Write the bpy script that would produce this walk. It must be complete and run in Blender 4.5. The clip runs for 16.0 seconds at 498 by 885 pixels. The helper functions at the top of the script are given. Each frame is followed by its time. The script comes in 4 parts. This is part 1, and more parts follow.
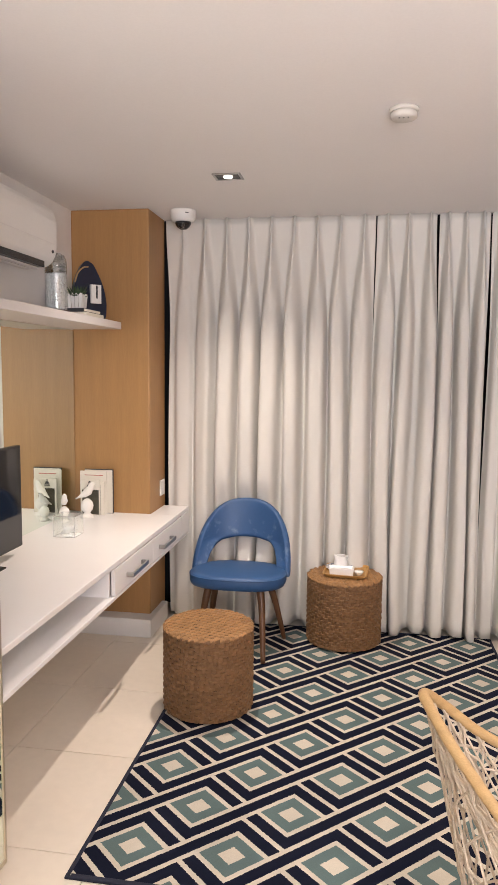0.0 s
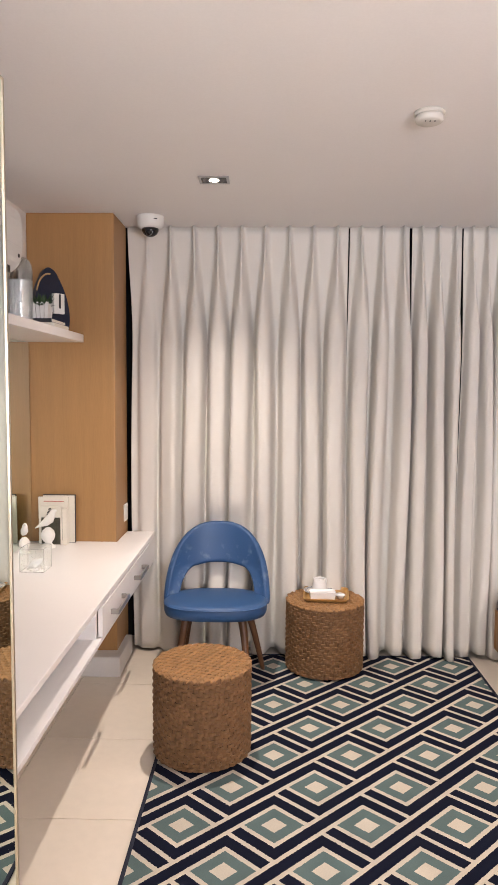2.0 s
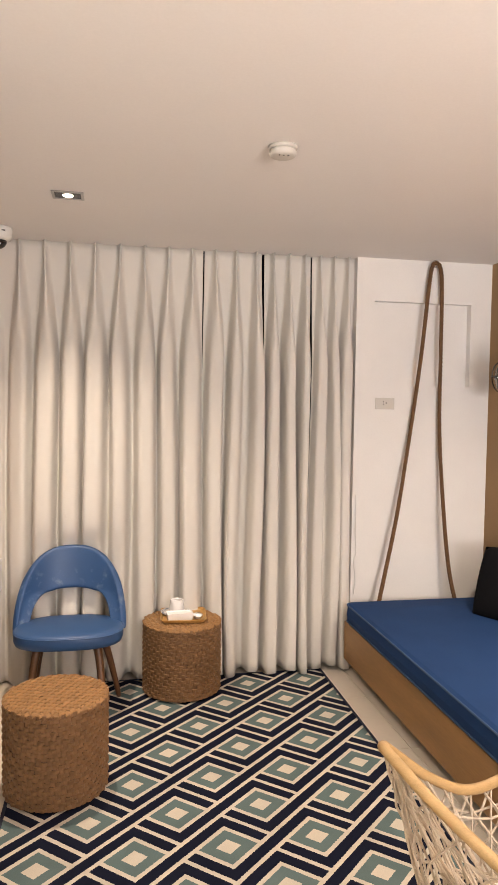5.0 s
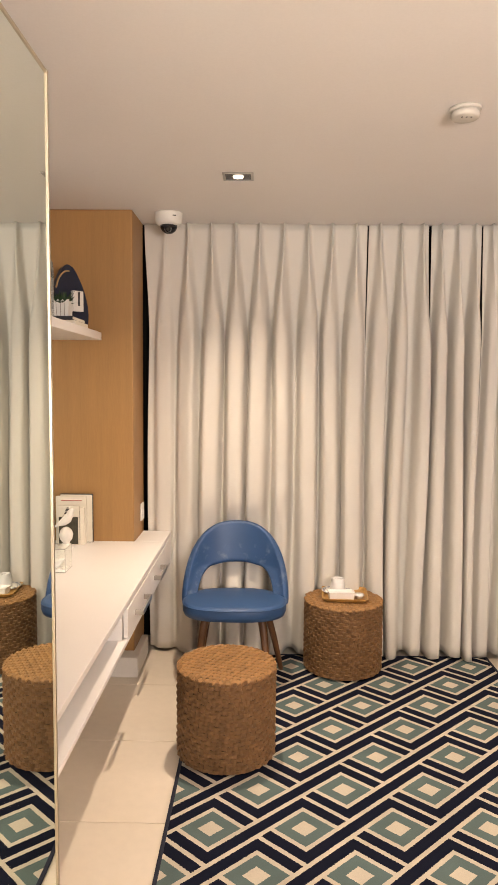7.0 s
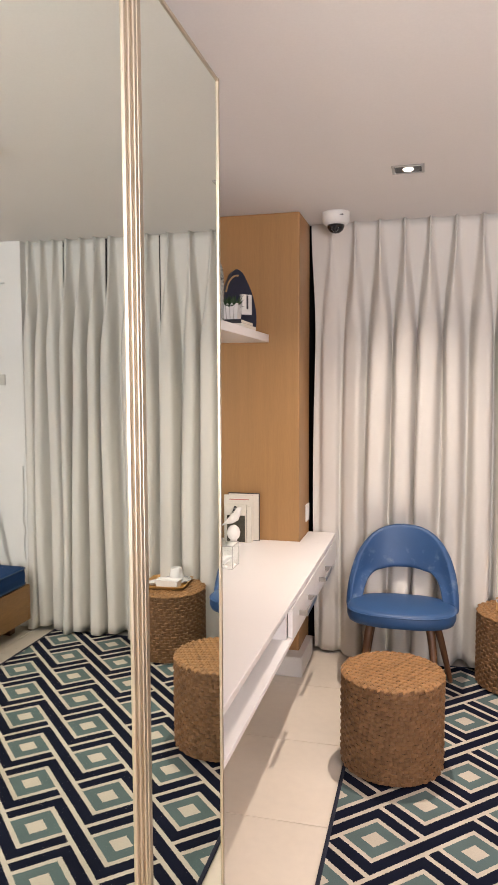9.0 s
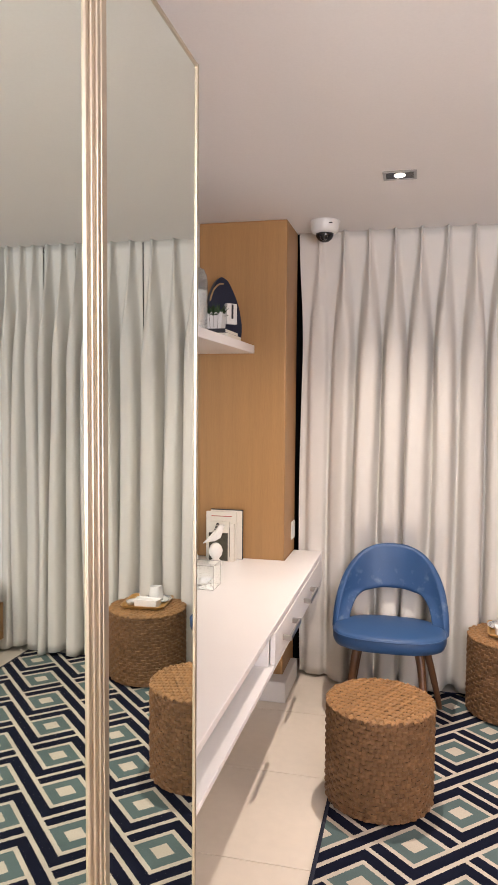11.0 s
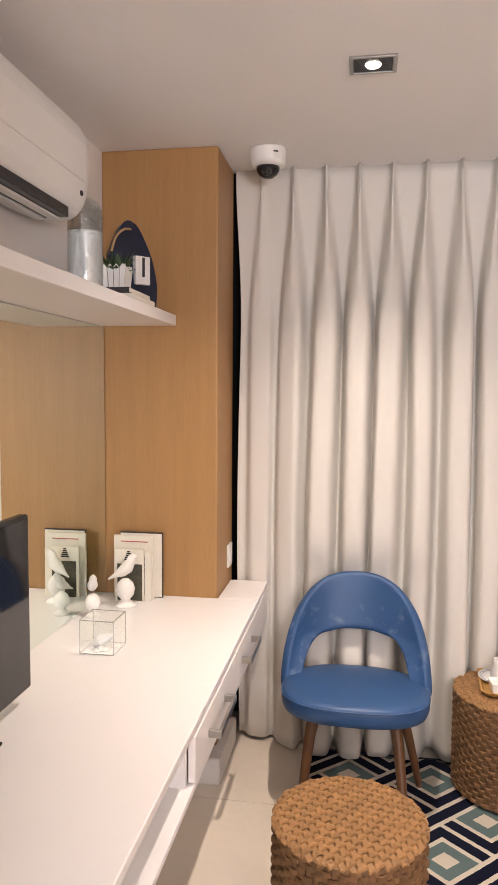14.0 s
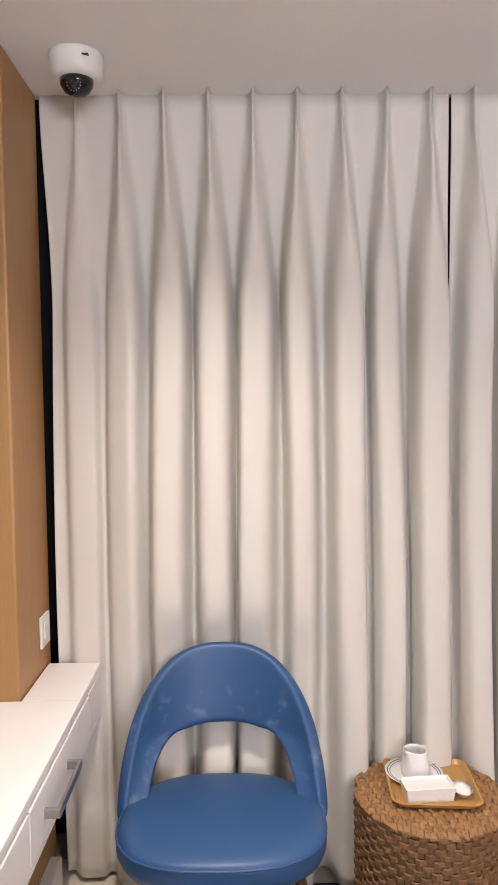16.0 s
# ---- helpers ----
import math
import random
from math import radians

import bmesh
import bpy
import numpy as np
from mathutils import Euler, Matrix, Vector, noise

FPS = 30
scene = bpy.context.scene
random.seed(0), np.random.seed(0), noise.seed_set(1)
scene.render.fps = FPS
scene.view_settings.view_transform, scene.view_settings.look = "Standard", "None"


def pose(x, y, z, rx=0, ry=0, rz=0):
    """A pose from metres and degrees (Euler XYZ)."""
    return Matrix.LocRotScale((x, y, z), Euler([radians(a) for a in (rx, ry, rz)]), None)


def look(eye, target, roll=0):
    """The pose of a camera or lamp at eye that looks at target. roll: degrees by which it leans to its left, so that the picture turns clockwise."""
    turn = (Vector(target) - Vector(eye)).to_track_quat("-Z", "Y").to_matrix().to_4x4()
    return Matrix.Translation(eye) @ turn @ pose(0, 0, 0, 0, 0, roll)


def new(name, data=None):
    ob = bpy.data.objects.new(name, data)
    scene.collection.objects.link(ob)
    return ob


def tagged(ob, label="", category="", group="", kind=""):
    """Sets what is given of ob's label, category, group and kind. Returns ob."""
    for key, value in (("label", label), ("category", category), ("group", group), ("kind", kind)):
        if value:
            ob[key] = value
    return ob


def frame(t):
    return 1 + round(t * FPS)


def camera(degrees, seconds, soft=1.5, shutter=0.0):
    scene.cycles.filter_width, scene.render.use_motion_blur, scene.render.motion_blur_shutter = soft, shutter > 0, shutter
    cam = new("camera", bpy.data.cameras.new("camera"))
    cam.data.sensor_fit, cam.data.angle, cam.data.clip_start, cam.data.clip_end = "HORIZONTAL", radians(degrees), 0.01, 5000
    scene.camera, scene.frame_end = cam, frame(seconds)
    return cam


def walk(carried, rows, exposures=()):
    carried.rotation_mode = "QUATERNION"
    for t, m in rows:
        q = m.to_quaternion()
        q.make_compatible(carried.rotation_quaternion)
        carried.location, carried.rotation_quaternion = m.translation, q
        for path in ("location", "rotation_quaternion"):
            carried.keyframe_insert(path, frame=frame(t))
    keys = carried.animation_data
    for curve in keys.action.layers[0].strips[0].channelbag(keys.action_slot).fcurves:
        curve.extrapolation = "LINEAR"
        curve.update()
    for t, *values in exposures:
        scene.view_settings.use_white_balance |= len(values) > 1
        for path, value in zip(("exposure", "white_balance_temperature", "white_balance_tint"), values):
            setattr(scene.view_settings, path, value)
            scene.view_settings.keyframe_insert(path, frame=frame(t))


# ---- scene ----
cam = camera(39.3, 16.0)
PATH = [
    (0, (1.164, 0.695, 1.635), (0.844, 2.659, 1.429), 0.6),
    (0.5, (0.969, 0.673, 1.599), (0.607, 2.627, 1.372), -0.4),
    (1, (0.825, 0.675, 1.599), (0.475, 2.627, 1.347), -0.6),
    (1.5, (0.742, 0.807, 1.608), (0.476, 2.775, 1.376), -0.3),
    (2, (0.722, 0.876, 1.628), (0.679, 2.869, 1.471), 0.4),
    (2.5, (0.7, 0.874, 1.649), (0.907, 2.859, 1.525), 1.0),
    (3, (0.684, 0.858, 1.651), (1.028, 2.826, 1.553), 1.1),
    (3.5, (0.687, 0.865, 1.652), (1.08, 2.824, 1.567), 1.0),
    (6, (0.691, 0.891, 1.628), (1.023, 2.859, 1.497), 0.3),
    (6.5, (0.642, 0.898, 1.623), (0.789, 2.887, 1.474), 0.4),
    (7, (0.596, 0.903, 1.633), (0.563, 2.896, 1.469), 0.5),
    (7.5, (0.593, 0.907, 1.625), (0.402, 2.891, 1.457), 0.4),
    (8, (0.581, 0.922, 1.628), (0.271, 2.89, 1.453), 0.2),
    (8.5, (0.583, 0.924, 1.627), (0.166, 2.873, 1.457), 0.1),
    (9, (0.592, 0.928, 1.626), (0.092, 2.858, 1.466), -0.2),
    (11.5, (0.564, 1.151, 1.619), (0.128, 3.1, 1.504), 1.0),
    (12, (0.505, 1.252, 1.635), (0.173, 3.221, 1.52), 1.4),
    (12.5, (0.52, 1.395, 1.609), (0.191, 3.364, 1.497), 1.8),
    (13, (0.567, 1.568, 1.61), (0.151, 3.52, 1.487), 1.6),
    (13.5, (0.562, 1.754, 1.588), (0.105, 3.695, 1.443), 0.8),
    (14, (0.474, 1.983, 1.616), (0.152, 3.951, 1.464), 0.4),
    (14.5, (0.488, 2.174, 1.608), (0.274, 4.157, 1.455), 0.2),
    (15, (0.545, 2.418, 1.609), (0.371, 4.406, 1.483), 0.1),
    (15.5, (0.543, 2.63, 1.595), (0.45, 4.624, 1.47), -0.2),
    (16, (0.52, 2.808, 1.589), (0.551, 4.805, 1.478), -0.7),
]
BALANCE = [
    (0, -0.07, 6450, 12), (1, -0.08, 6650, 12), (2, -0.06, 6400, 13), (2.5, -0.05, 6260, 15), (3.5, -0.05, 6900, 12.5),
    (6, -0.05, 7590, 13), (6.5, -0.05, 8210, 13), (7, -0.05, 7830, 13), (8, -0.04, 6810, 13), (9, -0.03, 6500, 13),
    (12.5, 0.0, 6430, 14), (13, 0.0, 6420, 13.5), (14, 0.0, 6670, 14.5), (14.5, 0.0, 6500, 14.5), (15.5, -0.02, 6380, 13.5), (16, -0.03, 6220, 12),
]
walk(cam, [(t, look(eye, target, roll)) for t, eye, target, roll in PATH], BALANCE)

# ---- light ----
CEIL = 2.578
world = bpy.data.worlds.new("world")
world.use_nodes = True
world.node_tree.nodes["Background"].inputs[0].default_value = (0.9, 0.95, 1.0, 1)
world.node_tree.nodes["Background"].inputs[1].default_value = 0.3
scene.world = world
# only the first downlight is in view; the others are added to fill
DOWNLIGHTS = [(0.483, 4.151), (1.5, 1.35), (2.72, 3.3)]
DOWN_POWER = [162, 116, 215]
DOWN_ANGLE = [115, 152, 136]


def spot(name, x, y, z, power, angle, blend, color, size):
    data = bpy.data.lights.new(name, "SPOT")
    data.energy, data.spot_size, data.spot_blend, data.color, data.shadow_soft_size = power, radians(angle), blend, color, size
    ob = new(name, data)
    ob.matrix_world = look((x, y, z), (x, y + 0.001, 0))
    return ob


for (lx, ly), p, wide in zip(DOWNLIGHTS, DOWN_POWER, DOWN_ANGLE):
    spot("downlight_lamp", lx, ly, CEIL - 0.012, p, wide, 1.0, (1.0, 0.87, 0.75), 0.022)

# unseen area lamp aimed up at the ceiling, stands in for daylight behind the walk
data = bpy.data.lights.new("unseen_ceiling_fill", "AREA")
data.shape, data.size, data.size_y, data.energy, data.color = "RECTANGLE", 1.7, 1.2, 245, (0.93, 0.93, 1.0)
day = new("unseen_ceiling_fill", data)
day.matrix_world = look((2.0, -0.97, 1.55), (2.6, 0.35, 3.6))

# ---- materials ----


def mat(name, color, rough=0.5, metal=0.0, var=0.08, scale=6.0, fine=120.0, bump=0.05, stretch=(1, 1, 1), dist=0.002, spec=0.5, sheen=0.0, rand=0.0):
    """Colour with variation at two scales, fine relief, and roughness that varies a little."""
    m = bpy.data.materials.new(name)
    m.use_nodes = True
    n, l = m.node_tree.nodes, m.node_tree.links
    b = n["Principled BSDF"]
    tc, mp = n.new("ShaderNodeTexCoord"), n.new("ShaderNodeMapping")
    mp.inputs["Scale"].default_value = stretch
    l.new(tc.outputs["Object"], mp.inputs[0])
    big, small = n.new("ShaderNodeTexNoise"), n.new("ShaderNodeTexNoise")
    big.inputs["Scale"].default_value, small.inputs["Scale"].default_value = scale, fine
    big.inputs["Detail"].default_value, small.inputs["Detail"].default_value = 4, 3
    l.new(mp.outputs[0], big.inputs[0]), l.new(mp.outputs[0], small.inputs[0])
    mix = n.new("ShaderNodeMath")
    mix.operation = "ADD"
    l.new(big.outputs[0], mix.inputs[0]), l.new(small.outputs[0], mix.inputs[1])
    last = mix
    if rand:
        oi, mul, add = n.new("ShaderNodeNewGeometry"), n.new("ShaderNodeMath"), n.new("ShaderNodeMath")
        mul.operation, mul.inputs[1].default_value = "MULTIPLY", rand
        l.new(oi.outputs["Random Per Island"], mul.inputs[0])
        l.new(mul.outputs[0], add.inputs[0]), l.new(mix.outputs[0], add.inputs[1])
        last = add
    ramp = n.new("ShaderNodeMapRange")
    ramp.inputs[1].default_value, ramp.inputs[2].default_value = 0.6, 1.4 + rand
    ramp.inputs[3].default_value, ramp.inputs[4].default_value = 1 - var, 1 + var
    l.new(last.outputs[0], ramp.inputs[0])
    vm = n.new("ShaderNodeVectorMath")
    vm.operation, vm.inputs[0].default_value = "SCALE", color[:3]
    l.new(ramp.outputs[0], vm.inputs["Scale"])
    l.new(vm.outputs[0], b.inputs["Base Color"])
    b.inputs["Roughness"].default_value, b.inputs["Metallic"].default_value = rough, metal
    b.inputs["Specular IOR Level"].default_value = spec
    if sheen:
        b.inputs["Sheen Weight"].default_value = sheen
    if bump:
        bp = n.new("ShaderNodeBump")
        bp.inputs["Strength"].default_value, bp.inputs["Distance"].default_value = bump, dist
        l.new(small.outputs[0], bp.inputs["Height"]), l.new(bp.outputs[0], b.inputs["Normal"])
    return m


WHITE_WALL = mat("white wall paint", (0.78, 0.76, 0.73), 0.75, var=0.03, bump=0.1)
CEILING = mat("ceiling paint", (0.80, 0.77, 0.75), 0.8, var=0.025, scale=1.5, bump=0.06)
TAN = mat("tan wood-grain laminate", (0.37, 0.20, 0.075), 0.45, var=0.10, scale=5, fine=60, bump=0.05, stretch=(9, 9, 0.35))
BROWN_WALL = mat("brown wall paint", (0.30, 0.175, 0.075), 0.6, var=0.05)
TILE = mat("cream floor tile", (0.74, 0.66, 0.56), 0.28, var=0.04, scale=2.5, fine=25, bump=0.02)
GROUT = mat("grey grout", (0.20, 0.17, 0.14), 0.9, var=0.1)
LACQUER = mat("white lacquer", (0.82, 0.80, 0.79), 0.32, var=0.015, bump=0.01)
SKIRT = mat("white skirting", (0.72, 0.70, 0.68), 0.5, var=0.03)
CLOTH = mat("off-white curtain cloth", (0.66, 0.63, 0.58), 0.9, var=0.035, scale=3, fine=500, bump=0.25, stretch=(1, 1, 0.5), dist=0.001, sheen=0.1)
DARKBACKING = mat("near-black backing", (0.012, 0.012, 0.014), 0.9, bump=0)
BLUE_LEATHER = mat("blue leatherette", (0.026, 0.082, 0.21), 0.45, var=0.10, scale=7, fine=350, bump=0.12, dist=0.001)
BLUE_CLOTH = mat("navy blue canvas", (0.010, 0.040, 0.125), 0.85, var=0.12, scale=5, fine=700, bump=0.3, dist=0.001, spec=0.2)
PIPING = mat("blue piping", (0.022, 0.06, 0.14), 0.7, var=0.1)
WALNUT = mat("walnut", (0.11, 0.048, 0.02), 0.4, var=0.25, scale=6, fine=60, bump=0.08, stretch=(6, 6, 0.7))
PINE = mat("honey pine", (0.29, 0.150, 0.052), 0.42, var=0.22, scale=3, fine=40, bump=0.06, stretch=(5, 0.6, 5))
# one seagrass in two tones: sides painted as shaded, top as lit
WICKERSHADED = mat("woven seagrass", (0.195, 0.098, 0.040), 0.6, var=0.34, scale=25, fine=300, bump=0.6, stretch=(1, 1, 3), dist=0.002, rand=0.5)
WICKERLIT = mat("woven seagrass top", (0.30, 0.155, 0.058), 0.58, var=0.35, scale=25, fine=260, bump=0.7, dist=0.002, rand=0.5)
# core colour kept dark to put shade into the gaps between strands
WICKERGAPSHADE = mat("painted shade in seagrass gaps", (0.05, 0.026, 0.012), 0.9, var=0.2)
MIRROR = mat("mirror glass", (0.83, 0.90, 0.85), 0.015, 1.0, var=0.004, bump=0)
ALU = mat("champagne aluminium", (0.62, 0.55, 0.44), 0.42, 1.0, var=0.01, bump=0)
CHROME = mat("brushed chrome", (0.45, 0.44, 0.43), 0.28, 1.0, var=0.05, bump=0.03)
PLASTIC = mat("white plastic", (0.76, 0.75, 0.72), 0.42, var=0.02, bump=0.02)
BLACK = mat("black plastic", (0.012, 0.012, 0.014), 0.25, var=0.1, bump=0)
DOME = mat("smoked dome", (0.012, 0.012, 0.014), 0.06, var=0.05, bump=0)
PORCELAIN = mat("white porcelain", (0.84, 0.83, 0.82), 0.15, var=0.01, bump=0)
PAPER = mat("ivory paper", (0.75, 0.71, 0.62), 0.8, var=0.05, stretch=(1, 1, 1))
INK = mat("dark ink", (0.03, 0.03, 0.035), 0.6, var=0.1, bump=0)
PHOTO = mat("dark olive photo print", (0.07, 0.065, 0.045), 0.4, var=0.5, scale=18, bump=0)
PINKINK = mat("red print", (0.45, 0.10, 0.08), 0.5, bump=0)
PLASTER = mat("white plaster", (0.78, 0.76, 0.72), 0.75, var=0.05, bump=0.25)
NAVYWOOD = mat("navy painted wood", (0.006, 0.011, 0.032), 0.45, var=0.4, scale=10, bump=0.15)
LEAF = mat("green leaf", (0.03, 0.065, 0.022), 0.5, var=0.35, scale=40)
ROPE = mat("brown rope", (0.15, 0.075, 0.032), 0.85, var=0.3, scale=30, fine=400, bump=0.6)
CORD = mat("natural cord", (0.47, 0.39, 0.30), 0.8, var=0.2, scale=20, fine=300, bump=0.5)
RATTAN = mat("honey rattan wrap", (0.42, 0.27, 0.12), 0.5, var=0.2, scale=20, fine=200, bump=0.4, stretch=(1, 1, 3))
TRAYWOOD = mat("amber tray wood", (0.46, 0.25, 0.07), 0.35, var=0.12, scale=6, stretch=(1, 6, 1))
NAVYBORDER = mat("navy rug binding", (0.014, 0.017, 0.035), 0.95, var=0.2, fine=500, bump=0.5)
CUSHION = mat("cream cushion", (0.75, 0.70, 0.64), 0.9, var=0.04, fine=500, bump=0.3)
BLACKCLOTH = mat("black velvet", (0.006, 0.006, 0.007), 0.95, var=0.2, spec=0.1)
PATTERNCLOTH = mat("grey woven cloth", (0.16, 0.16, 0.17), 0.9, var=0.7, scale=60)
WAX = mat("white wax", (0.80, 0.78, 0.74), 0.5, var=0.02)
OUTLETGREY = mat("beige outlet plastic", (0.57, 0.54, 0.49), 0.45, var=0.02)


def glass(name, tint=(0.97, 0.99, 0.98)):
    m = bpy.data.materials.new(name)
    m.use_nodes = True
    b = m.node_tree.nodes["Principled BSDF"]
    b.inputs["Base Color"].default_value = (*tint, 1)
    b.inputs["Transmission Weight"].default_value, b.inputs["Roughness"].default_value, b.inputs["IOR"].default_value = 1.0, 0.01, 1.45
    return m


def scuffed(name, base):
    """The base material with pale rubbed blotches in a band across it."""
    m = base.copy()
    m.name = name
    n, l = m.node_tree.nodes, m.node_tree.links
    b = n["Principled BSDF"]
    src = b.inputs["Base Color"].links[0].from_socket
    tc, sep = n.new("ShaderNodeTexCoord"), n.new("ShaderNodeSeparateXYZ")
    l.new(tc.outputs["Object"], sep.inputs[0])
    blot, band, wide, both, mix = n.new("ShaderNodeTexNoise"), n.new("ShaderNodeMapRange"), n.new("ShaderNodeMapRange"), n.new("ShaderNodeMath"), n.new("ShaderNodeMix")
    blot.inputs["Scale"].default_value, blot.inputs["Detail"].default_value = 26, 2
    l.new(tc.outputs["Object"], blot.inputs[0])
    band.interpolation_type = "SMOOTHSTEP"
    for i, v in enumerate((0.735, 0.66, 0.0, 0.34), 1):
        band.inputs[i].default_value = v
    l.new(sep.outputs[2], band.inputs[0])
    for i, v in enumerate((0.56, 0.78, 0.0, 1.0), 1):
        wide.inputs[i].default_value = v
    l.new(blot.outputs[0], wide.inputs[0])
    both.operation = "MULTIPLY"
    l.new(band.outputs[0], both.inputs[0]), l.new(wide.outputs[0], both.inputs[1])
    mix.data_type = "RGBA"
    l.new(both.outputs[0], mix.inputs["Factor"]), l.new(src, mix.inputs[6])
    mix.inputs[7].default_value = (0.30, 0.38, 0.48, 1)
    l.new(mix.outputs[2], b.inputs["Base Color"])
    return m


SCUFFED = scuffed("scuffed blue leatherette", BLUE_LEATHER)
GLASS = glass("clear glass")
GLOW = bpy.data.materials.new("lit lamp face")
GLOW.use_nodes = True
GLOW.node_tree.nodes["Principled BSDF"].inputs["Emission Color"].default_value = (1, 0.88, 0.72, 1)
GLOW.node_tree.nodes["Principled BSDF"].inputs["Emission Strength"].default_value = 5


def rug_material(cx, cy):
    """Woven lozenges: cream heart, sage ring, cream outline on navy bars and chevrons."""
    m = bpy.data.materials.new("woven lozenge rug")
    m.use_nodes = True
    n, l = m.node_tree.nodes, m.node_tree.links
    b = n["Principled BSDF"]

    def op(kind, a, c=None, d=None):
        k = n.new("ShaderNodeMath")
        k.operation = kind
        for i, v in enumerate((a, c, d)):
            if v is None:
                continue
            if isinstance(v, (int, float)):
                k.inputs[i].default_value = v
            else:
                l.new(v, k.inputs[i])
        return k.outputs[0]

    tc = n.new("ShaderNodeTexCoord")
    wob = n.new("ShaderNodeTexNoise")
    wob.inputs["Scale"].default_value, wob.inputs["Detail"].default_value = 160, 2
    l.new(tc.outputs["Object"], wob.inputs[0])
    sep, sepw = n.new("ShaderNodeSeparateXYZ"), n.new("ShaderNodeSeparateXYZ")
    l.new(tc.outputs["Object"], sep.inputs[0]), l.new(wob.outputs["Color"], sepw.inputs[0])
    x0, y0 = op("SUBTRACT", sep.outputs[0], cx), op("SUBTRACT", sep.outputs[1], cy)
    # the weave lies slightly skewed on its backing, and its threads waver
    x = op("ADD", op("SUBTRACT", x0, op("MULTIPLY", y0, 0.010)), op("MULTIPLY", op("SUBTRACT", sepw.outputs[0], 0.5), 0.007))
    y = op("ADD", op("SUBTRACT", y0, op("MULTIPLY", x0, 0.030)), op("MULTIPLY", op("SUBTRACT", sepw.outputs[1], 0.5), 0.007))
    x3, y2 = op("MULTIPLY", x, 1 / RUG_PX), op("MULTIPLY", y, 1 / RUG_PY)
    p = op("WRAP", op("ADD", x3, y2), 0.5, -0.5)
    q = op("WRAP", op("SUBTRACT", y2, x3), 0.5, -0.5)
    lean, side, half = 0.215, 0.285, 0.031
    pt, qt = op("ADD", p, op("MULTIPLY", q, lean)), op("ADD", q, op("MULTIPLY", p, lean))
    ap, aq = op("ABSOLUTE", pt), op("ABSOLUTE", qt)
    ring = op("MAXIMUM", ap, aq)
    inside = op("LESS_THAN", ring, side + half)
    teal = op("MULTIPLY", op("LESS_THAN", ring, side - half), op("GREATER_THAN", ring, 0.11))
    low = op("MULTIPLY", op("LESS_THAN", op("ABSOLUTE", op("ADD", qt, side)), half), op("GREATER_THAN", pt, -side - half))
    high = op("MULTIPLY", op("LESS_THAN", op("ABSOLUTE", op("SUBTRACT", qt, side)), half), op("LESS_THAN", pt, side + half))
    line = op("LESS_THAN", op("ABSOLUTE", op("SUBTRACT", aq, 0.5)), half)
    between = op("LESS_THAN", op("ABSOLUTE", op("SUBTRACT", ap, 0.5)), half)
    right = op("MULTIPLY", op("GREATER_THAN", pt, 0), op("MULTIPLY", op("LESS_THAN", qt, 0.5), op("GREATER_THAN", qt, -side)))
    left = op("MULTIPLY", op("LESS_THAN", pt, 0), op("MULTIPLY", op("LESS_THAN", qt, side), op("GREATER_THAN", qt, -0.5)))
    mid = op("MULTIPLY", between, op("MAXIMUM", right, left))
    cream = op("MAXIMUM", op("MAXIMUM", inside, low), op("MAXIMUM", op("MAXIMUM", high, line), mid))
    big, fine = n.new("ShaderNodeTexNoise"), n.new("ShaderNodeTexNoise")
    big.inputs["Scale"].default_value, fine.inputs["Scale"].default_value = 5, 420
    l.new(tc.outputs["Object"], big.inputs[0]), l.new(tc.outputs["Object"], fine.inputs[0])

    def rgb(f, a, c):
        k = n.new("ShaderNodeMix")
        k.data_type = "RGBA"
        l.new(f, k.inputs["Factor"])
        for i, v in ((6, a), (7, c)):
            if isinstance(v, tuple):
                k.inputs[i].default_value = (*v, 1)
            else:
                l.new(v, k.inputs[i])
        return k.outputs[2]

    col = rgb(cream, (0.008, 0.010, 0.022), (0.52, 0.47, 0.39))
    col = rgb(teal, col, (0.10, 0.145, 0.145))
    sc = op("ADD", 0.62, op("MULTIPLY", op("ADD", big.outputs[0], fine.outputs[0]), 0.38))
    vm = n.new("ShaderNodeVectorMath")
    vm.operation = "SCALE"
    l.new(col, vm.inputs[0]), l.new(sc, vm.inputs["Scale"])
    l.new(vm.outputs[0], b.inputs["Base Color"])
    b.inputs["Roughness"].default_value, b.inputs["Specular IOR Level"].default_value = 0.95, 0.08
    bp = n.new("ShaderNodeBump")
    bp.inputs["Strength"].default_value, bp.inputs["Distance"].default_value = 0.4, 0.002
    l.new(op("ADD", fine.outputs[0], op("MULTIPLY", cream, 0.5)), bp.inputs["Height"]), l.new(bp.outputs[0], b.inputs["Normal"])
    return m


# ---- building helpers ----


def part(name, bm, material, parent=None, label="", smooth=False):
    me = bpy.data.meshes.new(name)
    bmesh.ops.recalc_face_normals(bm, faces=bm.faces)
    if smooth:
        for f in bm.faces:
            f.smooth = True
    bm.to_mesh(me)
    bm.free()
    me.materials.append(material)
    ob = new(name, me)
    if parent is not None:
        ob.parent = parent
        ob.matrix_parent_inverse = Matrix.Translation(parent.location).inverted() if parent.type == "EMPTY" else Matrix()
    if label:
        ob["label"] = label
    return ob


def thing(name, x, y, z, label, category, group="", kind=""):
    ob = new(name)
    ob.location = (x, y, z)
    ob.empty_display_size = 0.05
    return tagged(ob, label, category, group, kind)


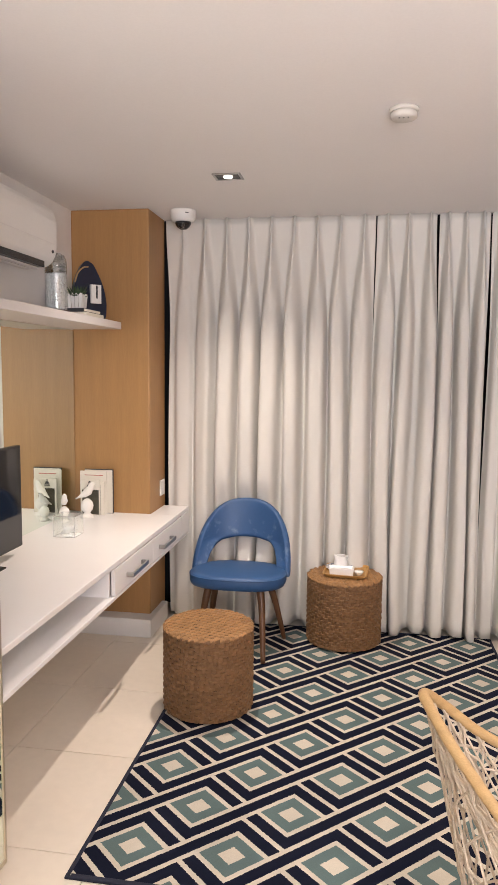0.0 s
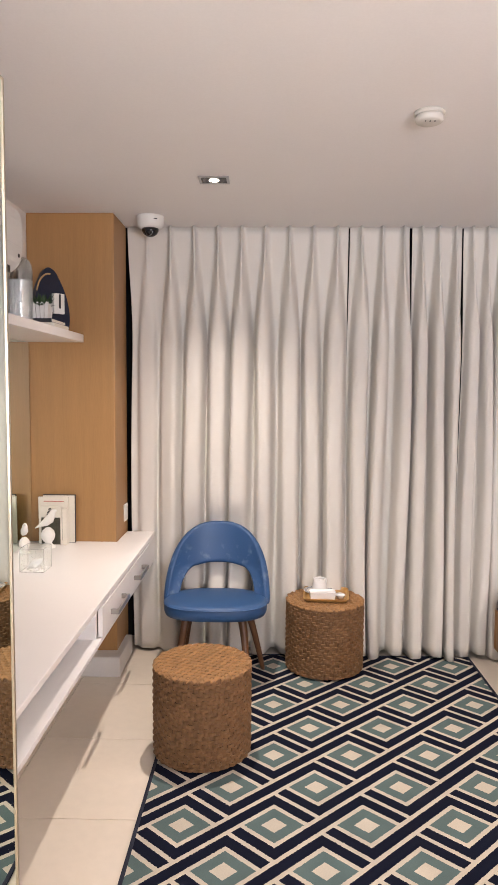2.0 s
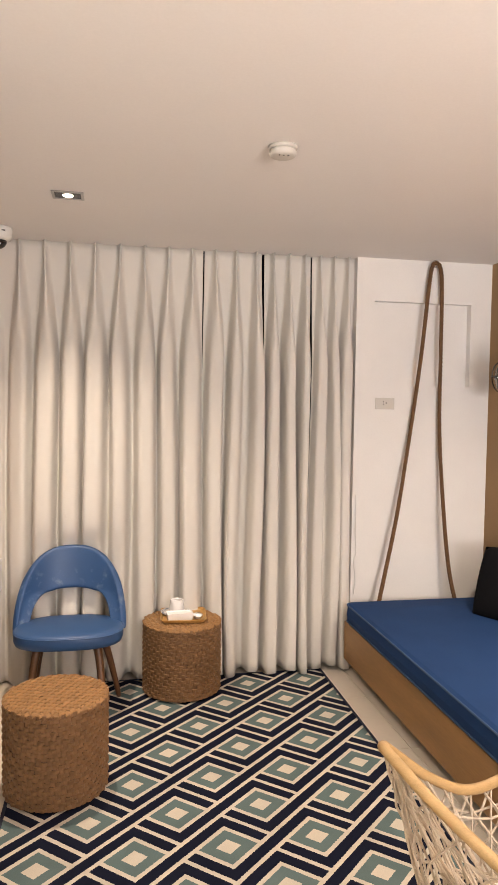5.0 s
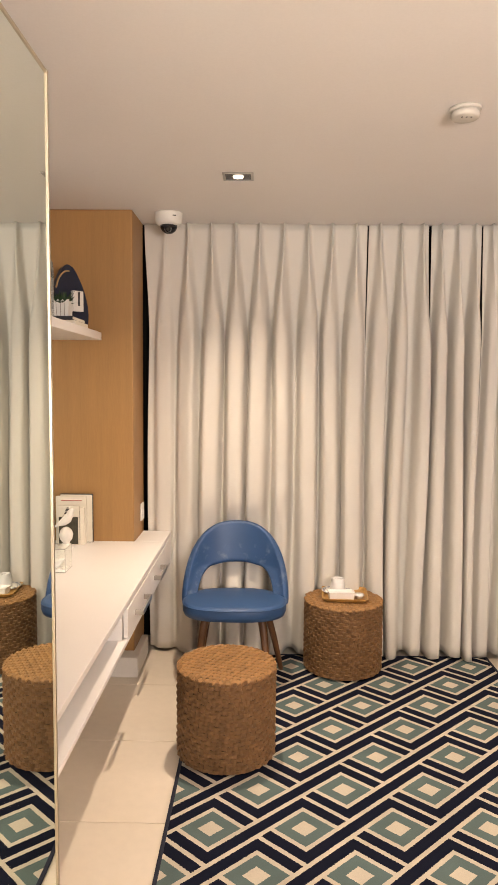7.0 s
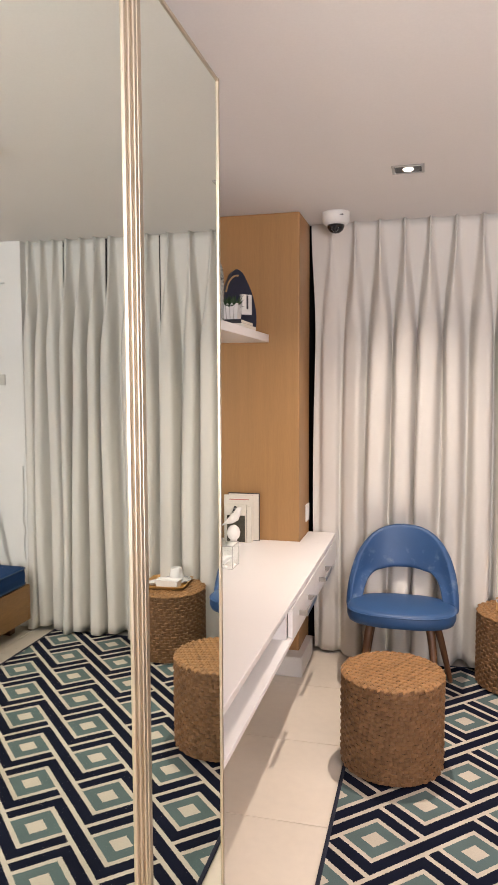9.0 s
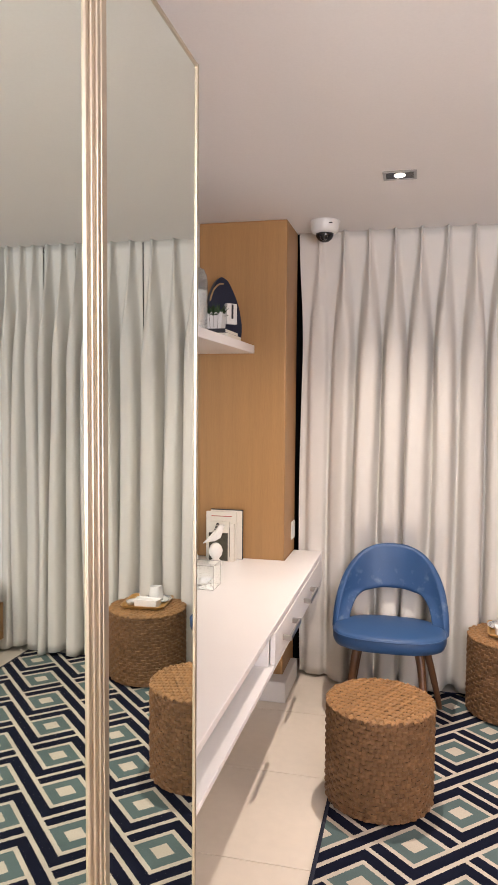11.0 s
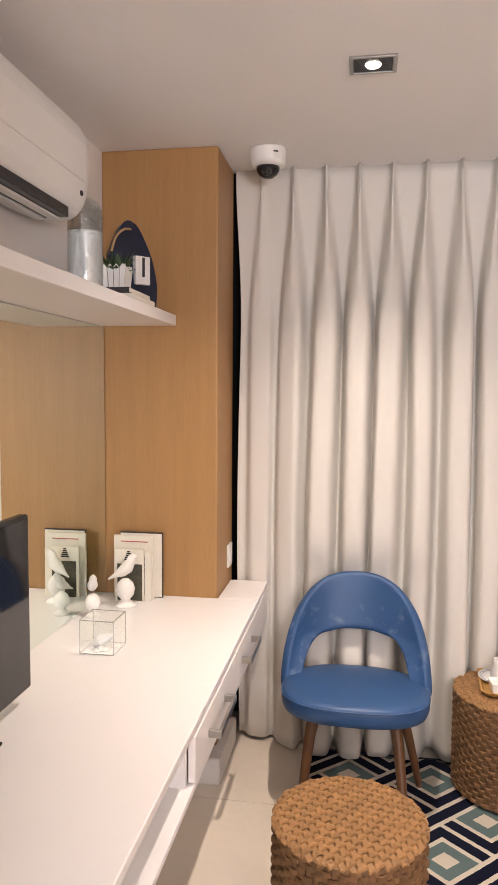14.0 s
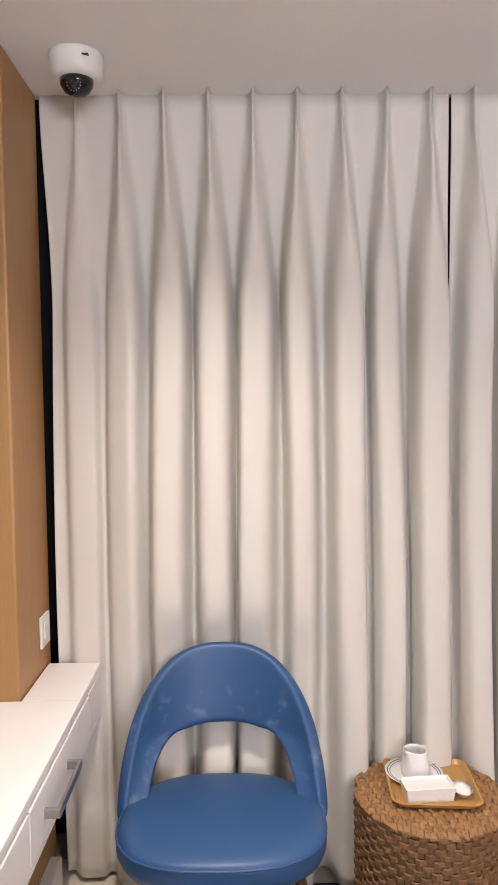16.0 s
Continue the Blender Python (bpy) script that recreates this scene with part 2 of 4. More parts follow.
def add_box(bm, x0, x1, y0, y1, z0, z1, bev=0.0, seg=2):
    r = bmesh.ops.create_cube(bm, size=1.0)
    vs = r["verts"]
    for v in vs:
        v.co = Vector((x0 + (v.co.x + 0.5) * (x1 - x0), y0 + (v.co.y + 0.5) * (y1 - y0), z0 + (v.co.z + 0.5) * (z1 - z0)))
    if bev:
        es = list({e for v in vs for e in v.link_edges})
        bmesh.ops.bevel(bm, geom=es, offset=bev, segments=seg, profile=0.5, affect="EDGES")
    return bm


def box(x0, x1, y0, y1, z0, z1, bev=0.0, seg=2):
    return add_box(bmesh.new(), x0, x1, y0, y1, z0, z1, bev, seg)


def add_lathe(bm, prof, x, y, z, n=32, caps=True):
    """prof: radius and height pairs from the bottom up."""
    rings = []
    for r, h in prof:
        rings.append([bm.verts.new((x + r * math.cos(2 * math.pi * i / n), y + r * math.sin(2 * math.pi * i / n), z + h)) for i in range(n)])
    for a, b in zip(rings, rings[1:]):
        for i in range(n):
            bm.faces.new((a[i], a[(i + 1) % n], b[(i + 1) % n], b[i]))
    if caps:
        bm.faces.new(rings[0][::-1])
        bm.faces.new(rings[-1])
    return bm


def lathe(prof, x, y, z, n=32, caps=True):
    return add_lathe(bmesh.new(), prof, x, y, z, n, caps)


def add_tube(bm, pts, r, n=8, closed=False):
    pts = [Vector(p) for p in pts]
    rings, m = [], len(pts)
    up = Vector((0.13, 0.2, 0.97)).normalized()
    for i, p in enumerate(pts):
        a = pts[(i - 1) % m] if closed else pts[max(i - 1, 0)]
        b = pts[(i + 1) % m] if closed else pts[min(i + 1, m - 1)]
        d = (b - a).normalized()
        s = d.cross(up)
        s = s.normalized() if s.length > 1e-4 else d.orthogonal().normalized()
        t = s.cross(d)
        rr = r[i] if isinstance(r, (list, tuple)) else r
        rings.append([bm.verts.new(p + rr * (math.cos(2 * math.pi * k / n) * s + math.sin(2 * math.pi * k / n) * t)) for k in range(n)])
    for a, b in zip(rings, rings[1:] + ([rings[0]] if closed else [])):
        for k in range(n):
            bm.faces.new((a[k], a[(k + 1) % n], b[(k + 1) % n], b[k]))
    if not closed:
        bm.faces.new(rings[0][::-1])
        bm.faces.new(rings[-1])
    return bm


def tube(pts, r, n=8, closed=False):
    return add_tube(bmesh.new(), pts, r, n, closed)


def smooth_path(pts, steps=6, closed=False):
    """A Catmull-Rom path through points."""
    pts = [Vector(p) for p in pts]
    m, out = len(pts), []
    for i in range(m if closed else m - 1):
        g = [pts[(i + k) % m] if closed else pts[min(max(i + k, 0), m - 1)] for k in (-1, 0, 1, 2)]
        for s in range(steps):
            t = s / steps
            out.append(0.5 * (2 * g[1] + (g[2] - g[0]) * t + (2 * g[0] - 5 * g[1] + 4 * g[2] - g[3]) * t * t + (3 * g[1] - g[0] - 3 * g[2] + g[3]) * t ** 3))
    if not closed:
        out.append(pts[-1])
    return out


def sheet_bm(fn, nu, nv, thick=0.0, wrap=False):
    """A grid of fn(u, v), u and v from 0 to 1, given thickness along its normals."""
    bm = bmesh.new()
    g = [[bm.verts.new(fn(i / nu, j / nv)) for j in range(nv + 1)] for i in range(nu + (0 if wrap else 1))]
    k = len(g)
    for i in range(nu):
        for j in range(nv):
            bm.faces.new((g[i][j], g[(i + 1) % k][j], g[(i + 1) % k][j + 1], g[i][j + 1]))
    if thick:
        bmesh.ops.recalc_face_normals(bm, faces=bm.faces)
        bmesh.ops.solidify(bm, geom=bm.faces[:], thickness=thick)
    return bm


def structure(name, bm, material, label):
    return tagged(part(name, bm, material), label, name.split("_")[0], kind="structure")


# ---- the room ----
X0, X1, Y0, Y1 = -0.60, 3.075, -1.00, 5.10
structure("floor", box(X0 - 0.1, X1 + 0.1, Y0 - 0.1, 5.45, -0.12, -0.006), GROUT, "floor bed with grey grout between cream tiles")
structure("ceiling", box(X0 - 0.1, X1 + 0.1, Y0 - 0.1, 5.13, CEIL, CEIL + 0.12), CEILING, "smooth off-white painted plaster ceiling")
structure("wall_west", box(X0 - 0.12, X0, Y0, 5.45, 0, CEIL + 0.1), WHITE_WALL, "white painted wall above the desk")
structure("wall_east", box(X1, X1 + 0.12, Y0, 5.2, 0, CEIL + 0.1), BROWN_WALL, "brown painted wall beside the daybed")
# near-black sheet added so that the gaps between curtains read dark
structure("wall_window", box(X0, 2.165, 5.332, 5.45, 0, CEIL + 0.3), DARKBACKING, "near-black backing sheet behind the curtains")
structure("curtain_pocket_ceiling", box(X0, 2.165, 5.132, 5.45, CEIL + 0.18, CEIL + 0.3), CEILING, "ceiling of the curtain pocket")
# unseen back wall, with a window opening assumed for the fill lamp
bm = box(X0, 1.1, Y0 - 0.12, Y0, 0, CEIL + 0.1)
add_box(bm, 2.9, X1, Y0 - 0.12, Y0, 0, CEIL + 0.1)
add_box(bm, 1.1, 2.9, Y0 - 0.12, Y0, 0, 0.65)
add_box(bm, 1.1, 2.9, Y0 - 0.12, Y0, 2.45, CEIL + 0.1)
structure("wall_south", bm, WHITE_WALL, "unseen white painted wall with an assumed window opening")

# white wall by the daybed, with a boarded-over window recess
WY = 5.04
RX0, RX1, RZ0, RZ1 = 2.285, 2.935, 1.79, 2.315
bm = box(2.0, 2.165, 5.128, 5.33, 0, CEIL)
add_box(bm, 2.165, RX0, WY, 5.33, 0, CEIL)
add_box(bm, RX1, X1, WY, 5.33, 0, CEIL)
add_box(bm, RX0, RX1, WY, 5.33, 0, RZ0)
add_box(bm, RX0, RX1, WY, 5.33, RZ1, CEIL)
add_box(bm, RX0, RX1, WY + 0.05, 5.33, RZ0, RZ1)
structure("wall_north", bm, WHITE_WALL, "white painted wall with a shallow square recess")

# tan column at the desk's end
structure("wall_column", box(X0, -0.112, 4.766, 5.10, 0, CEIL, 0.008), TAN, "tan wood-grain clad column at the desk")
structure("baseboard", box(X0, -0.075, 4.66, 5.03, 0, 0.115, 0.006), SKIRT, "white skirting round the column's foot")

# mirror on the wall between desk and shelf
m1 = tagged(part("wall_mirror", box(X0 + 0.001, X0 + 0.008, 2.54, 4.758, 0.752, 1.868), MIRROR), "frameless wall mirror between desk and shelf", "mirror")

# ---- rug ----
RUG_PX, RUG_PY = 0.345, 0.496
RUG = (0.256, 1.975, 2.66, 5.02)
rug = thing("rug", 1.1, 3.8, 0, "navy and sage rug with cream lozenge pattern", "rug")
part("woven_field", box(RUG[0] + 0.012, RUG[1] - 0.012, RUG[2] + 0.012, RUG[3] - 0.012, 0.0, 0.008, 0.002), rug_material(1.117, 3.359), rug)
bm = bmesh.new()
for a in ((RUG[0], RUG[0] + 0.016, RUG[2], RUG[3]), (RUG[1] - 0.016, RUG[1], RUG[2], RUG[3]), (RUG[0] + 0.016, RUG[1] - 0.016, RUG[2], RUG[2] + 0.022), (RUG[0] + 0.016, RUG[1] - 0.016, RUG[3] - 0.016, RUG[3])):
    add_box(bm, *a, 0.0005, 0.0095, 0.003)
part("binding", bm, NAVYBORDER, rug, "navy cloth binding round the edge")

# ---- curtains ----


def curtain(x0, x1, pitch, phase, seed, label, deep=0.115):
    """A pinch-pleated curtain: narrow pleats at the heading that open into round folds."""
    rng = random.Random(seed)
    n = max(1, math.ceil((x1 - x0) / pitch))
    span = (x1 - x0) / pitch
    kx = [rng.uniform(-0.022, 0.022) for _ in range(n + 3)]
    kd = [rng.uniform(0.72, 1.2) for _ in range(n + 3)]
    ks = [rng.uniform(-1, 1) for _ in range(n + 3)]
    top, bottom = CEIL - 0.0005, 0.024

    def at(u, v):
        s = u * span + phase
        i = int(math.floor(s + 0.5)) % (n + 3)
        th = 2 * math.pi * s
        low = 1 - v
        z = bottom + (top - bottom) * v + (0.012 * math.sin(7 * u + seed) * low)
        head = max(0.0, min(1.0, (top - z) / 0.75))
        e = head * head * (3 - 2 * head)
        d = (0.055 + (deep - 0.055) * e) * (1 + (kd[i] - 1) * e)
        b = pitch * (-0.125 * (1 - e) + (0.085 + 0.04 * ks[i]) * e)
        front = 0.5 + 0.5 * math.cos(th)
        lobe = 0.5 + 0.5 * math.tanh(2.1 * (math.cos(th) + 0.12 * ks[i])) / 0.97
        yy = -d * ((1 - e) * front ** 3.2 + e * lobe)
        pinch = math.exp(-((top - z - 0.07) / 0.07) ** 2)
        yy += 0.017 * pinch * math.cos(7 * th) * front ** 5
        yy += 0.014 * pinch * front ** 2
        drift = kx[i] * e * front + 0.010 * e * math.sin(2.2 * z + ks[i] * 3) * front
        xx = x0 + (x1 - x0) * u + b * math.sin(th) + drift
        xx += 0.008 * e * math.sin(1.7 * z + seed + 4 * u)
        yy += 0.012 * e * noise.noise((xx * 6, z * 1.3, seed)) - 0.03 * low
        if z < 0.125:
            yy -= 0.003
        yy *= 1 - 0.45 * math.exp(-((xx - 0.46) / 0.27) ** 4 - ((z - 0.68) / 0.20) ** 4)
        return Vector((xx, 5.104 + yy * min(1.0, max(0.3, (xx + 0.02) / 0.22)), z))

    c = thing("curtain", (x0 + x1) / 2, 5.07, 0.0, label, "curtain", "curtains over the window wall")
    part("cloth", sheet_bm(at, n * 28, 56, 0.0025), CLOTH, c, smooth=True)
    return c


curtain(-0.085, 1.214, 0.1412, 0.286, 3, "off-white pinch-pleated curtain hanging to the floor", 0.12)
curtain(1.2205, 1.582, 0.125, 0.5, 8, "narrow off-white pleated curtain beside a dark gap", 0.125)
curtain(1.588, 1.884, 0.10, 0.5, 11, "narrow off-white pleated curtain with deep folds", 0.13)
curtain(1.890, 2.163, 0.09, 0.5, 17, "off-white pleated curtain at the wall's edge", 0.10)

# ---- desk ----
DX = 0.060
desk = thing("desk", -0.25, 4.0, 0.0, "long white lacquered wall desk with drawers", "desk")
bm = box(X0 + 0.001, DX, 2.54, 4.764, 0.725, 0.75, 0.003)
add_box(bm, -0.108, DX, 4.764, 5.055, 0.7255, 0.7505, 0.003)
part("top", bm, LACQUER, desk)
part("bottom_panel", box(X0 + 0.001, DX, 2.54, 4.73, 0.572, 0.59, 0.002), LACQUER, desk)
part("end_panel", box(-0.10, DX, 5.035, 5.055, 0.572, 0.725, 0.002), LACQUER, desk)
part("end_floor_panel", box(-0.08, DX, 4.732, 5.035, 0.572, 0.59, 0.002), LACQUER, desk)
part("divider", box(X0 + 0.01, DX - 0.02, 3.655, 3.673, 0.59, 0.725, 0.001), LACQUER, desk)
part("back_panel", box(DX - 0.40, DX - 0.385, 2.54, 3.655, 0.59, 0.725), LACQUER, desk)
for y0, y1, ha, hb in ((3.678, 4.262, 3.83, 4.07), (4.268, 4.86, 4.37, 4.60)):
    dr = part("drawer", box(DX - 0.018, DX + 0.002, y0, y1, 0.593, 0.718, 0.002), LACQUER, desk)
    bm = box(DX + 0.030, DX + 0.040, ha, hb, 0.640, 0.662, 0.002)
    add_box(bm, DX + 0.002, DX + 0.032, ha, ha + 0.012, 0.640, 0.662, 0.001)
    add_box(bm, DX + 0.002, DX + 0.032, hb - 0.012, hb, 0.640, 0.662, 0.001)
    part("handle", bm, CHROME, dr, "brushed chrome bar handle")
part("fixed_front", box(DX - 0.018, DX + 0.001, 4.866, 5.035, 0.593, 0.723, 0.002), LACQUER, desk)

# ---- shelf and air conditioner ----
shelf = tagged(part("wall_shelf", box(X0 + 0.001, -0.285, 2.54, 4.764, 1.872, 1.915, 0.003), LACQUER), "white lacquered floating shelf over the mirror", "shelf")

ac = thing("air_conditioner", -0.46, 3.4, 2.12, "white wall-mounted split air conditioner", "air conditioner")


def ac_body():
    prof = [(-0.599, 2.135), (-0.44, 2.125), (-0.375, 2.15), (-0.345, 2.20), (-0.335, 2.28), (-0.345, 2.36), (-0.40, 2.41), (-0.599, 2.425)]
    bm = bmesh.new()
    rings = []
    for y, k in ((3.06, 0.93), (3.075, 1.0), (3.87, 1.0), (3.895, 0.985), (3.905, 0.93)):
        rings.append([bm.verts.new((-0.599 + (x + 0.599) * 0.78 * k, y + 0.235, 2.31 + (z - 2.28) * 1.05 * (0.5 + k / 2))) for x, z in smooth2(prof)])
    for a, b in zip(rings, rings[1:]):
        for i in range(len(a)):
            bm.faces.new((a[i], a[(i + 1) % len(a)], b[(i + 1) % len(a)], b[i]))
    bm.faces.new(rings[0])
    bm.faces.new(rings[-1][::-1])
    return bm


def smooth2(prof):
    return [(p.x, p.z) for p in smooth_path([(a, 0, b) for a, b in prof], 3)]


part("body", ac_body(), PLASTIC, ac, smooth=False)
part("outlet_slot", box(-0.535, -0.425, 3.36, 4.04, 2.136, 2.168, 0.003), BLACK, ac, "dark air outlet slot")
for k in range(2):
    part("flap", box(-0.525 + 0.045 * k, -0.495 + 0.045 * k, 3.37, 4.03, 2.128, 2.1345, 0.001), PLASTIC, ac)
part("panel_seam", box(-0.398, -0.3935, 3.33, 4.09, 2.255, 2.258), SKIRT, ac)
part("badge", lathe([(0.011, 0), (0.011, 0.003)], 0, 0, 0, 20), INK, ac).matrix_basis = pose(-0.4035, 4.085, 2.222, 0, 88, 0)

# things on the shelf
ST = 1.9155
jar = thing("candle_cloche", -0.43, 4.10, ST, "glass cloche over a white pillar candle", "cloche")
part("base", lathe([(0.072, 0), (0.075, 0.004), (0.075, 0.016), (0.068, 0.02)], -0.435, 4.19, ST, 32), WALNUT, jar, "dark wooden base", True)
part("candle", lathe([(0.041, 0.0205), (0.042, 0.025), (0.042, 0.205), (0.038, 0.21), (0.025, 0.207)], -0.435, 4.19, ST, 28), WAX, jar, "white pillar candle", True)
bm = lathe([(0.055, 0.021), (0.057, 0.03), (0.057, 0.25), (0.054, 0.280), (0.043, 0.303), (0.024, 0.314), (0.002, 0.317)], -0.435, 4.19, ST, 36, False)
bmesh.ops.solidify(bm, geom=bm.faces[:], thickness=0.0025)
gl = part("glass_dome", bm, GLASS, jar, "clear glass dome", True)
gl.visible_shadow = False


def leaf(bm, base, tip, w):
    base, tip = Vector(base), Vector(tip)
    d = tip - base
    s = d.cross(Vector((0, 0, 1)))
    s = (s.normalized() if s.length > 1e-5 else Vector((1, 0, 0))) * w
    m = base + d * 0.45 + Vector((0, 0, 0.006))
    v = [bm.verts.new(p) for p in (base, m + s, tip, m - s, m - Vector((0, 0, 0.003)))]
    bm.faces.new((v[0], v[1], v[4])), bm.faces.new((v[1], v[2], v[4])), bm.faces.new((v[2], v[3], v[4])), bm.faces.new((v[3], v[0], v[4]))


# books lying on the shelf
for z0, dx, my, m, lab in ((0.0, 0.0, 0.21, PAPER, "pale paperback lying flat on the shelf"), (0.020, -0.012, 0.19, INK, "dark hardback lying on another book")):
    bk = thing("book", -0.40, 4.40, ST + z0, lab, "book", "books on the shelf")
    part("cover", box(-0.44 + dx, -0.292 + dx, 4.24, 4.24 + my + 0.04, ST + z0 + 0.0003, ST + z0 + 0.0185, 0.0015), m, bk)
    part("page_block", box(-0.435 + dx, -0.2905 + dx, 4.244, 4.276 + my, ST + z0 + 0.003, ST + z0 + 0.0155), PAPER, bk)
pot = thing("potted_succulent", -0.36, 4.36, ST + 0.0387, "small succulent in a white picket-fence pot", "plant")
bm = bmesh.new()
for side in range(4):
    for k in range(4):
        a = -0.032 + k * 0.0215
        q = [(a, -0.042), (a + 0.018, -0.042)]
        cs, sn = math.cos(side * math.pi / 2), math.sin(side * math.pi / 2)
        vs = []
        for w in (0.0, 0.004):
            for px, pz in ((a - 0.009, 0), (a + 0.009, 0), (a + 0.0095, 0.07), (a, 0.082), (a - 0.0095, 0.07)):
                f = 0.86 + 0.16 * pz / 0.07
                lx, ly = px * f, (-0.040 + w) * f
                vs.append(bm.verts.new((-0.37 + cs * lx - sn * ly, 4.31 + sn * lx + cs * ly, ST + 0.039 + pz)))
        bm.faces.new(vs[:5]), bm.faces.new(vs[5:][::-1])
        for i in range(5):
            bm.faces.new((vs[i], vs[(i + 1) % 5], vs[5 + (i + 1) % 5], vs[5 + i]))
part("picket_pot", bm, PLASTIC, pot, "white picket-fence pot")
part("soil", box(-0.40, -0.34, 4.28, 4.34, ST + 0.04, ST + 0.095), WALNUT, pot)
bm = bmesh.new()
rng = random.Random(5)
for k in range(60):
    a, r, h = rng.uniform(0, 6.28), rng.uniform(0.025, 0.072), rng.uniform(0.015, 0.075)
    bx, by = -0.37 + 0.02 * math.cos(a), 4.31 + 0.02 * math.sin(a)
    leaf(bm, (bx, by, ST + 0.09), (-0.37 + r * math.cos(a), 4.31 + r * math.sin(a), ST + 0.095 + h), rng.uniform(0.006, 0.010))
part("foliage", bm, LEAF, pot, "dark green pointed leaves")

boat = thing("boat_ornament", -0.45, 4.62, ST, "navy painted wooden boat hull ornament", "ornament")
# an upright hull, pointed at the top, leaning on the column
out = smooth2([(-0.12, 0.0), (-0.135, 0.10), (-0.115, 0.21), (-0.07, 0.30), (-0.035, 0.345), (0.0, 0.36), (0.035, 0.345), (0.07, 0.30), (0.115, 0.21), (0.135, 0.10), (0.12, 0.0)])
bm = bmesh.new()
ra = [bm.verts.new((0.76 * x, -0.030 + 0.10 * z, 0.92 * z)) for x, z in out]
rb = [bm.verts.new((0.70 * x, 0.035 + 0.02 * z, 0.90 * z)) for x, z in out]
bm.faces.new(ra), bm.faces.new(rb[::-1])
for i in range(len(ra)):
    bm.faces.new((ra[i], ra[(i + 1) % len(ra)], rb[(i + 1) % len(ra)], rb[i]))
bmesh.ops.bevel(bm, geom=bm.edges[:], offset=0.004, segments=1, affect="EDGES")
parts = [part("hull", bm, NAVYWOOD, boat)]
parts.append(part("name_panel", box(0.002, 0.064, -0.034, -0.010, 0.09, 0.195, 0.002), PLASTER, boat, "white panel on the hull"))
parts.append(part("panel_bar", box(0.030, 0.040, -0.037, -0.0335, 0.118, 0.19), INK, boat))
parts.append(part("cord_loop", tube(smooth_path([(-0.095, -0.03, 0.20), (-0.08, -0.035, 0.25), (-0.04, -0.02, 0.285), (0.0, 0.0, 0.295)]), 0.0045), RATTAN, boat, "twisted cord handle"))
for o in parts:
    o.matrix_parent_inverse = Matrix()
boat.location, boat.rotation_euler = (-0.40, 4.54, ST), (0, 0, radians(48))

# things on the desk
DT = 0.7505


def magazine(x0, x1, y, h, lean, m, label):
    t = thing("book", x0, y, DT, label, "book", "books standing on the desk")
    b = bmesh.new()
    add_box(b, x0, x1, y, y + 0.012, DT, DT + h, 0.001)
    part("cover", b, m, t)
    return t


bk = magazine(-0.515, -0.333, 4.725, 0.272, 0, INK, "black hardback standing against the column")
part("page_block", box(-0.513, -0.336, 4.7225, 4.7245, DT + 0.003, DT + 0.268), PAPER, bk)
bk = magazine(-0.53, -0.362, 4.69, 0.264, 0, PAPER, "ivory magazine with a dark cover photo")
part("photo", box(-0.50, -0.378, 4.688, 4.6895, DT + 0.02, DT + 0.18), PHOTO, bk, "dark cover photo")
part("title_line", box(-0.50, -0.385, 4.6885, 4.6897, DT + 0.238, DT + 0.242), PINKINK, bk)
bk = magazine(-0.515, -0.392, 4.655, 0.215, 0, PAPER, "cream paperback standing before the magazine")
part("photo", box(-0.503, -0.398, 4.653, 4.6545, DT + 0.005, DT + 0.155), PHOTO, bk, "dark portrait-shaped print")
for k in range(5):
    wd = 0.012 + 0.006 * k
    part("print_bar", box(-0.455 - wd / 2, -0.455 + wd / 2, 4.6535, 4.6547, DT + 0.203 - 0.008 * k, DT + 0.208 - 0.008 * k), INK, bk)
bk = magazine(-0.389, -0.364, 4.66, 0.205, 0, PAPER, "thin cream booklet leaning by the books")


def bird_finial(x, y, s, turn, label):
    t = thing("bird_figurine", x, y, DT, label, "figurine", "plaster birds on the desk")
    b = lathe([(0.042 * s, 0), (0.043 * s, 0.008 * s), (0.030 * s, 0.016 * s), (0.018 * s, 0.03 * s), (0.034 * s, 0.05 * s), (0.040 * s, 0.075 * s), (0.032 * s, 0.10 * s), (0.016 * s, 0.116 * s), (0.004 * s, 0.12 * s)], 0, 0, 0, 24)
    segs = [((-0.070, 0.118), 0.003), ((-0.045, 0.132), 0.009), ((-0.015, 0.147), 0.022), ((0.008, 0.165), 0.027), ((0.022, 0.188), 0.020), ((0.028, 0.205), 0.018), ((0.036, 0.214), 0.012), ((0.050, 0.212), 0.003)]
    add_tube(b, [(p[0] * s, 0, p[1] * s) for p, _ in segs], [r * s for _, r in segs], 14)
    o = part("figure", b, PLASTER, t, "", True)
    o.matrix_parent_inverse = Matrix()
    o.rotation_euler = (0, 0, radians(turn))
    return t


bird_finial(-0.447, 4.592, 0.95, 20, "white plaster bird on a round finial")
bird_finial(-0.53, 4.455, 0.74, -60, "small white plaster bird on a finial")

gb = thing("glass_box", -0.45, 4.36, DT, "glass box with dark metal edges holding seashells", "glass box")
GX0, GX1, GY0, GY1, GZ = -0.425, -0.310, 4.085, 4.20, 0.112
bm = bmesh.new()
cs = [(GX0, GY0), (GX1, GY0), (GX1, GY1), (GX0, GY1)]
for i in range(4):
    (ax, ay), (bx, by) = cs[i], cs[(i + 1) % 4]
    for z in (DT + 0.002, DT + GZ):
        add_tube(bm, [(ax, ay, z), (bx, by, z)], 0.0015, 6)
    add_tube(bm, [(ax, ay, DT + 0.001), (ax, ay, DT + GZ)], 0.0018, 6)
part("metal_edges", bm, CHROME, gb, "thin metal edges")
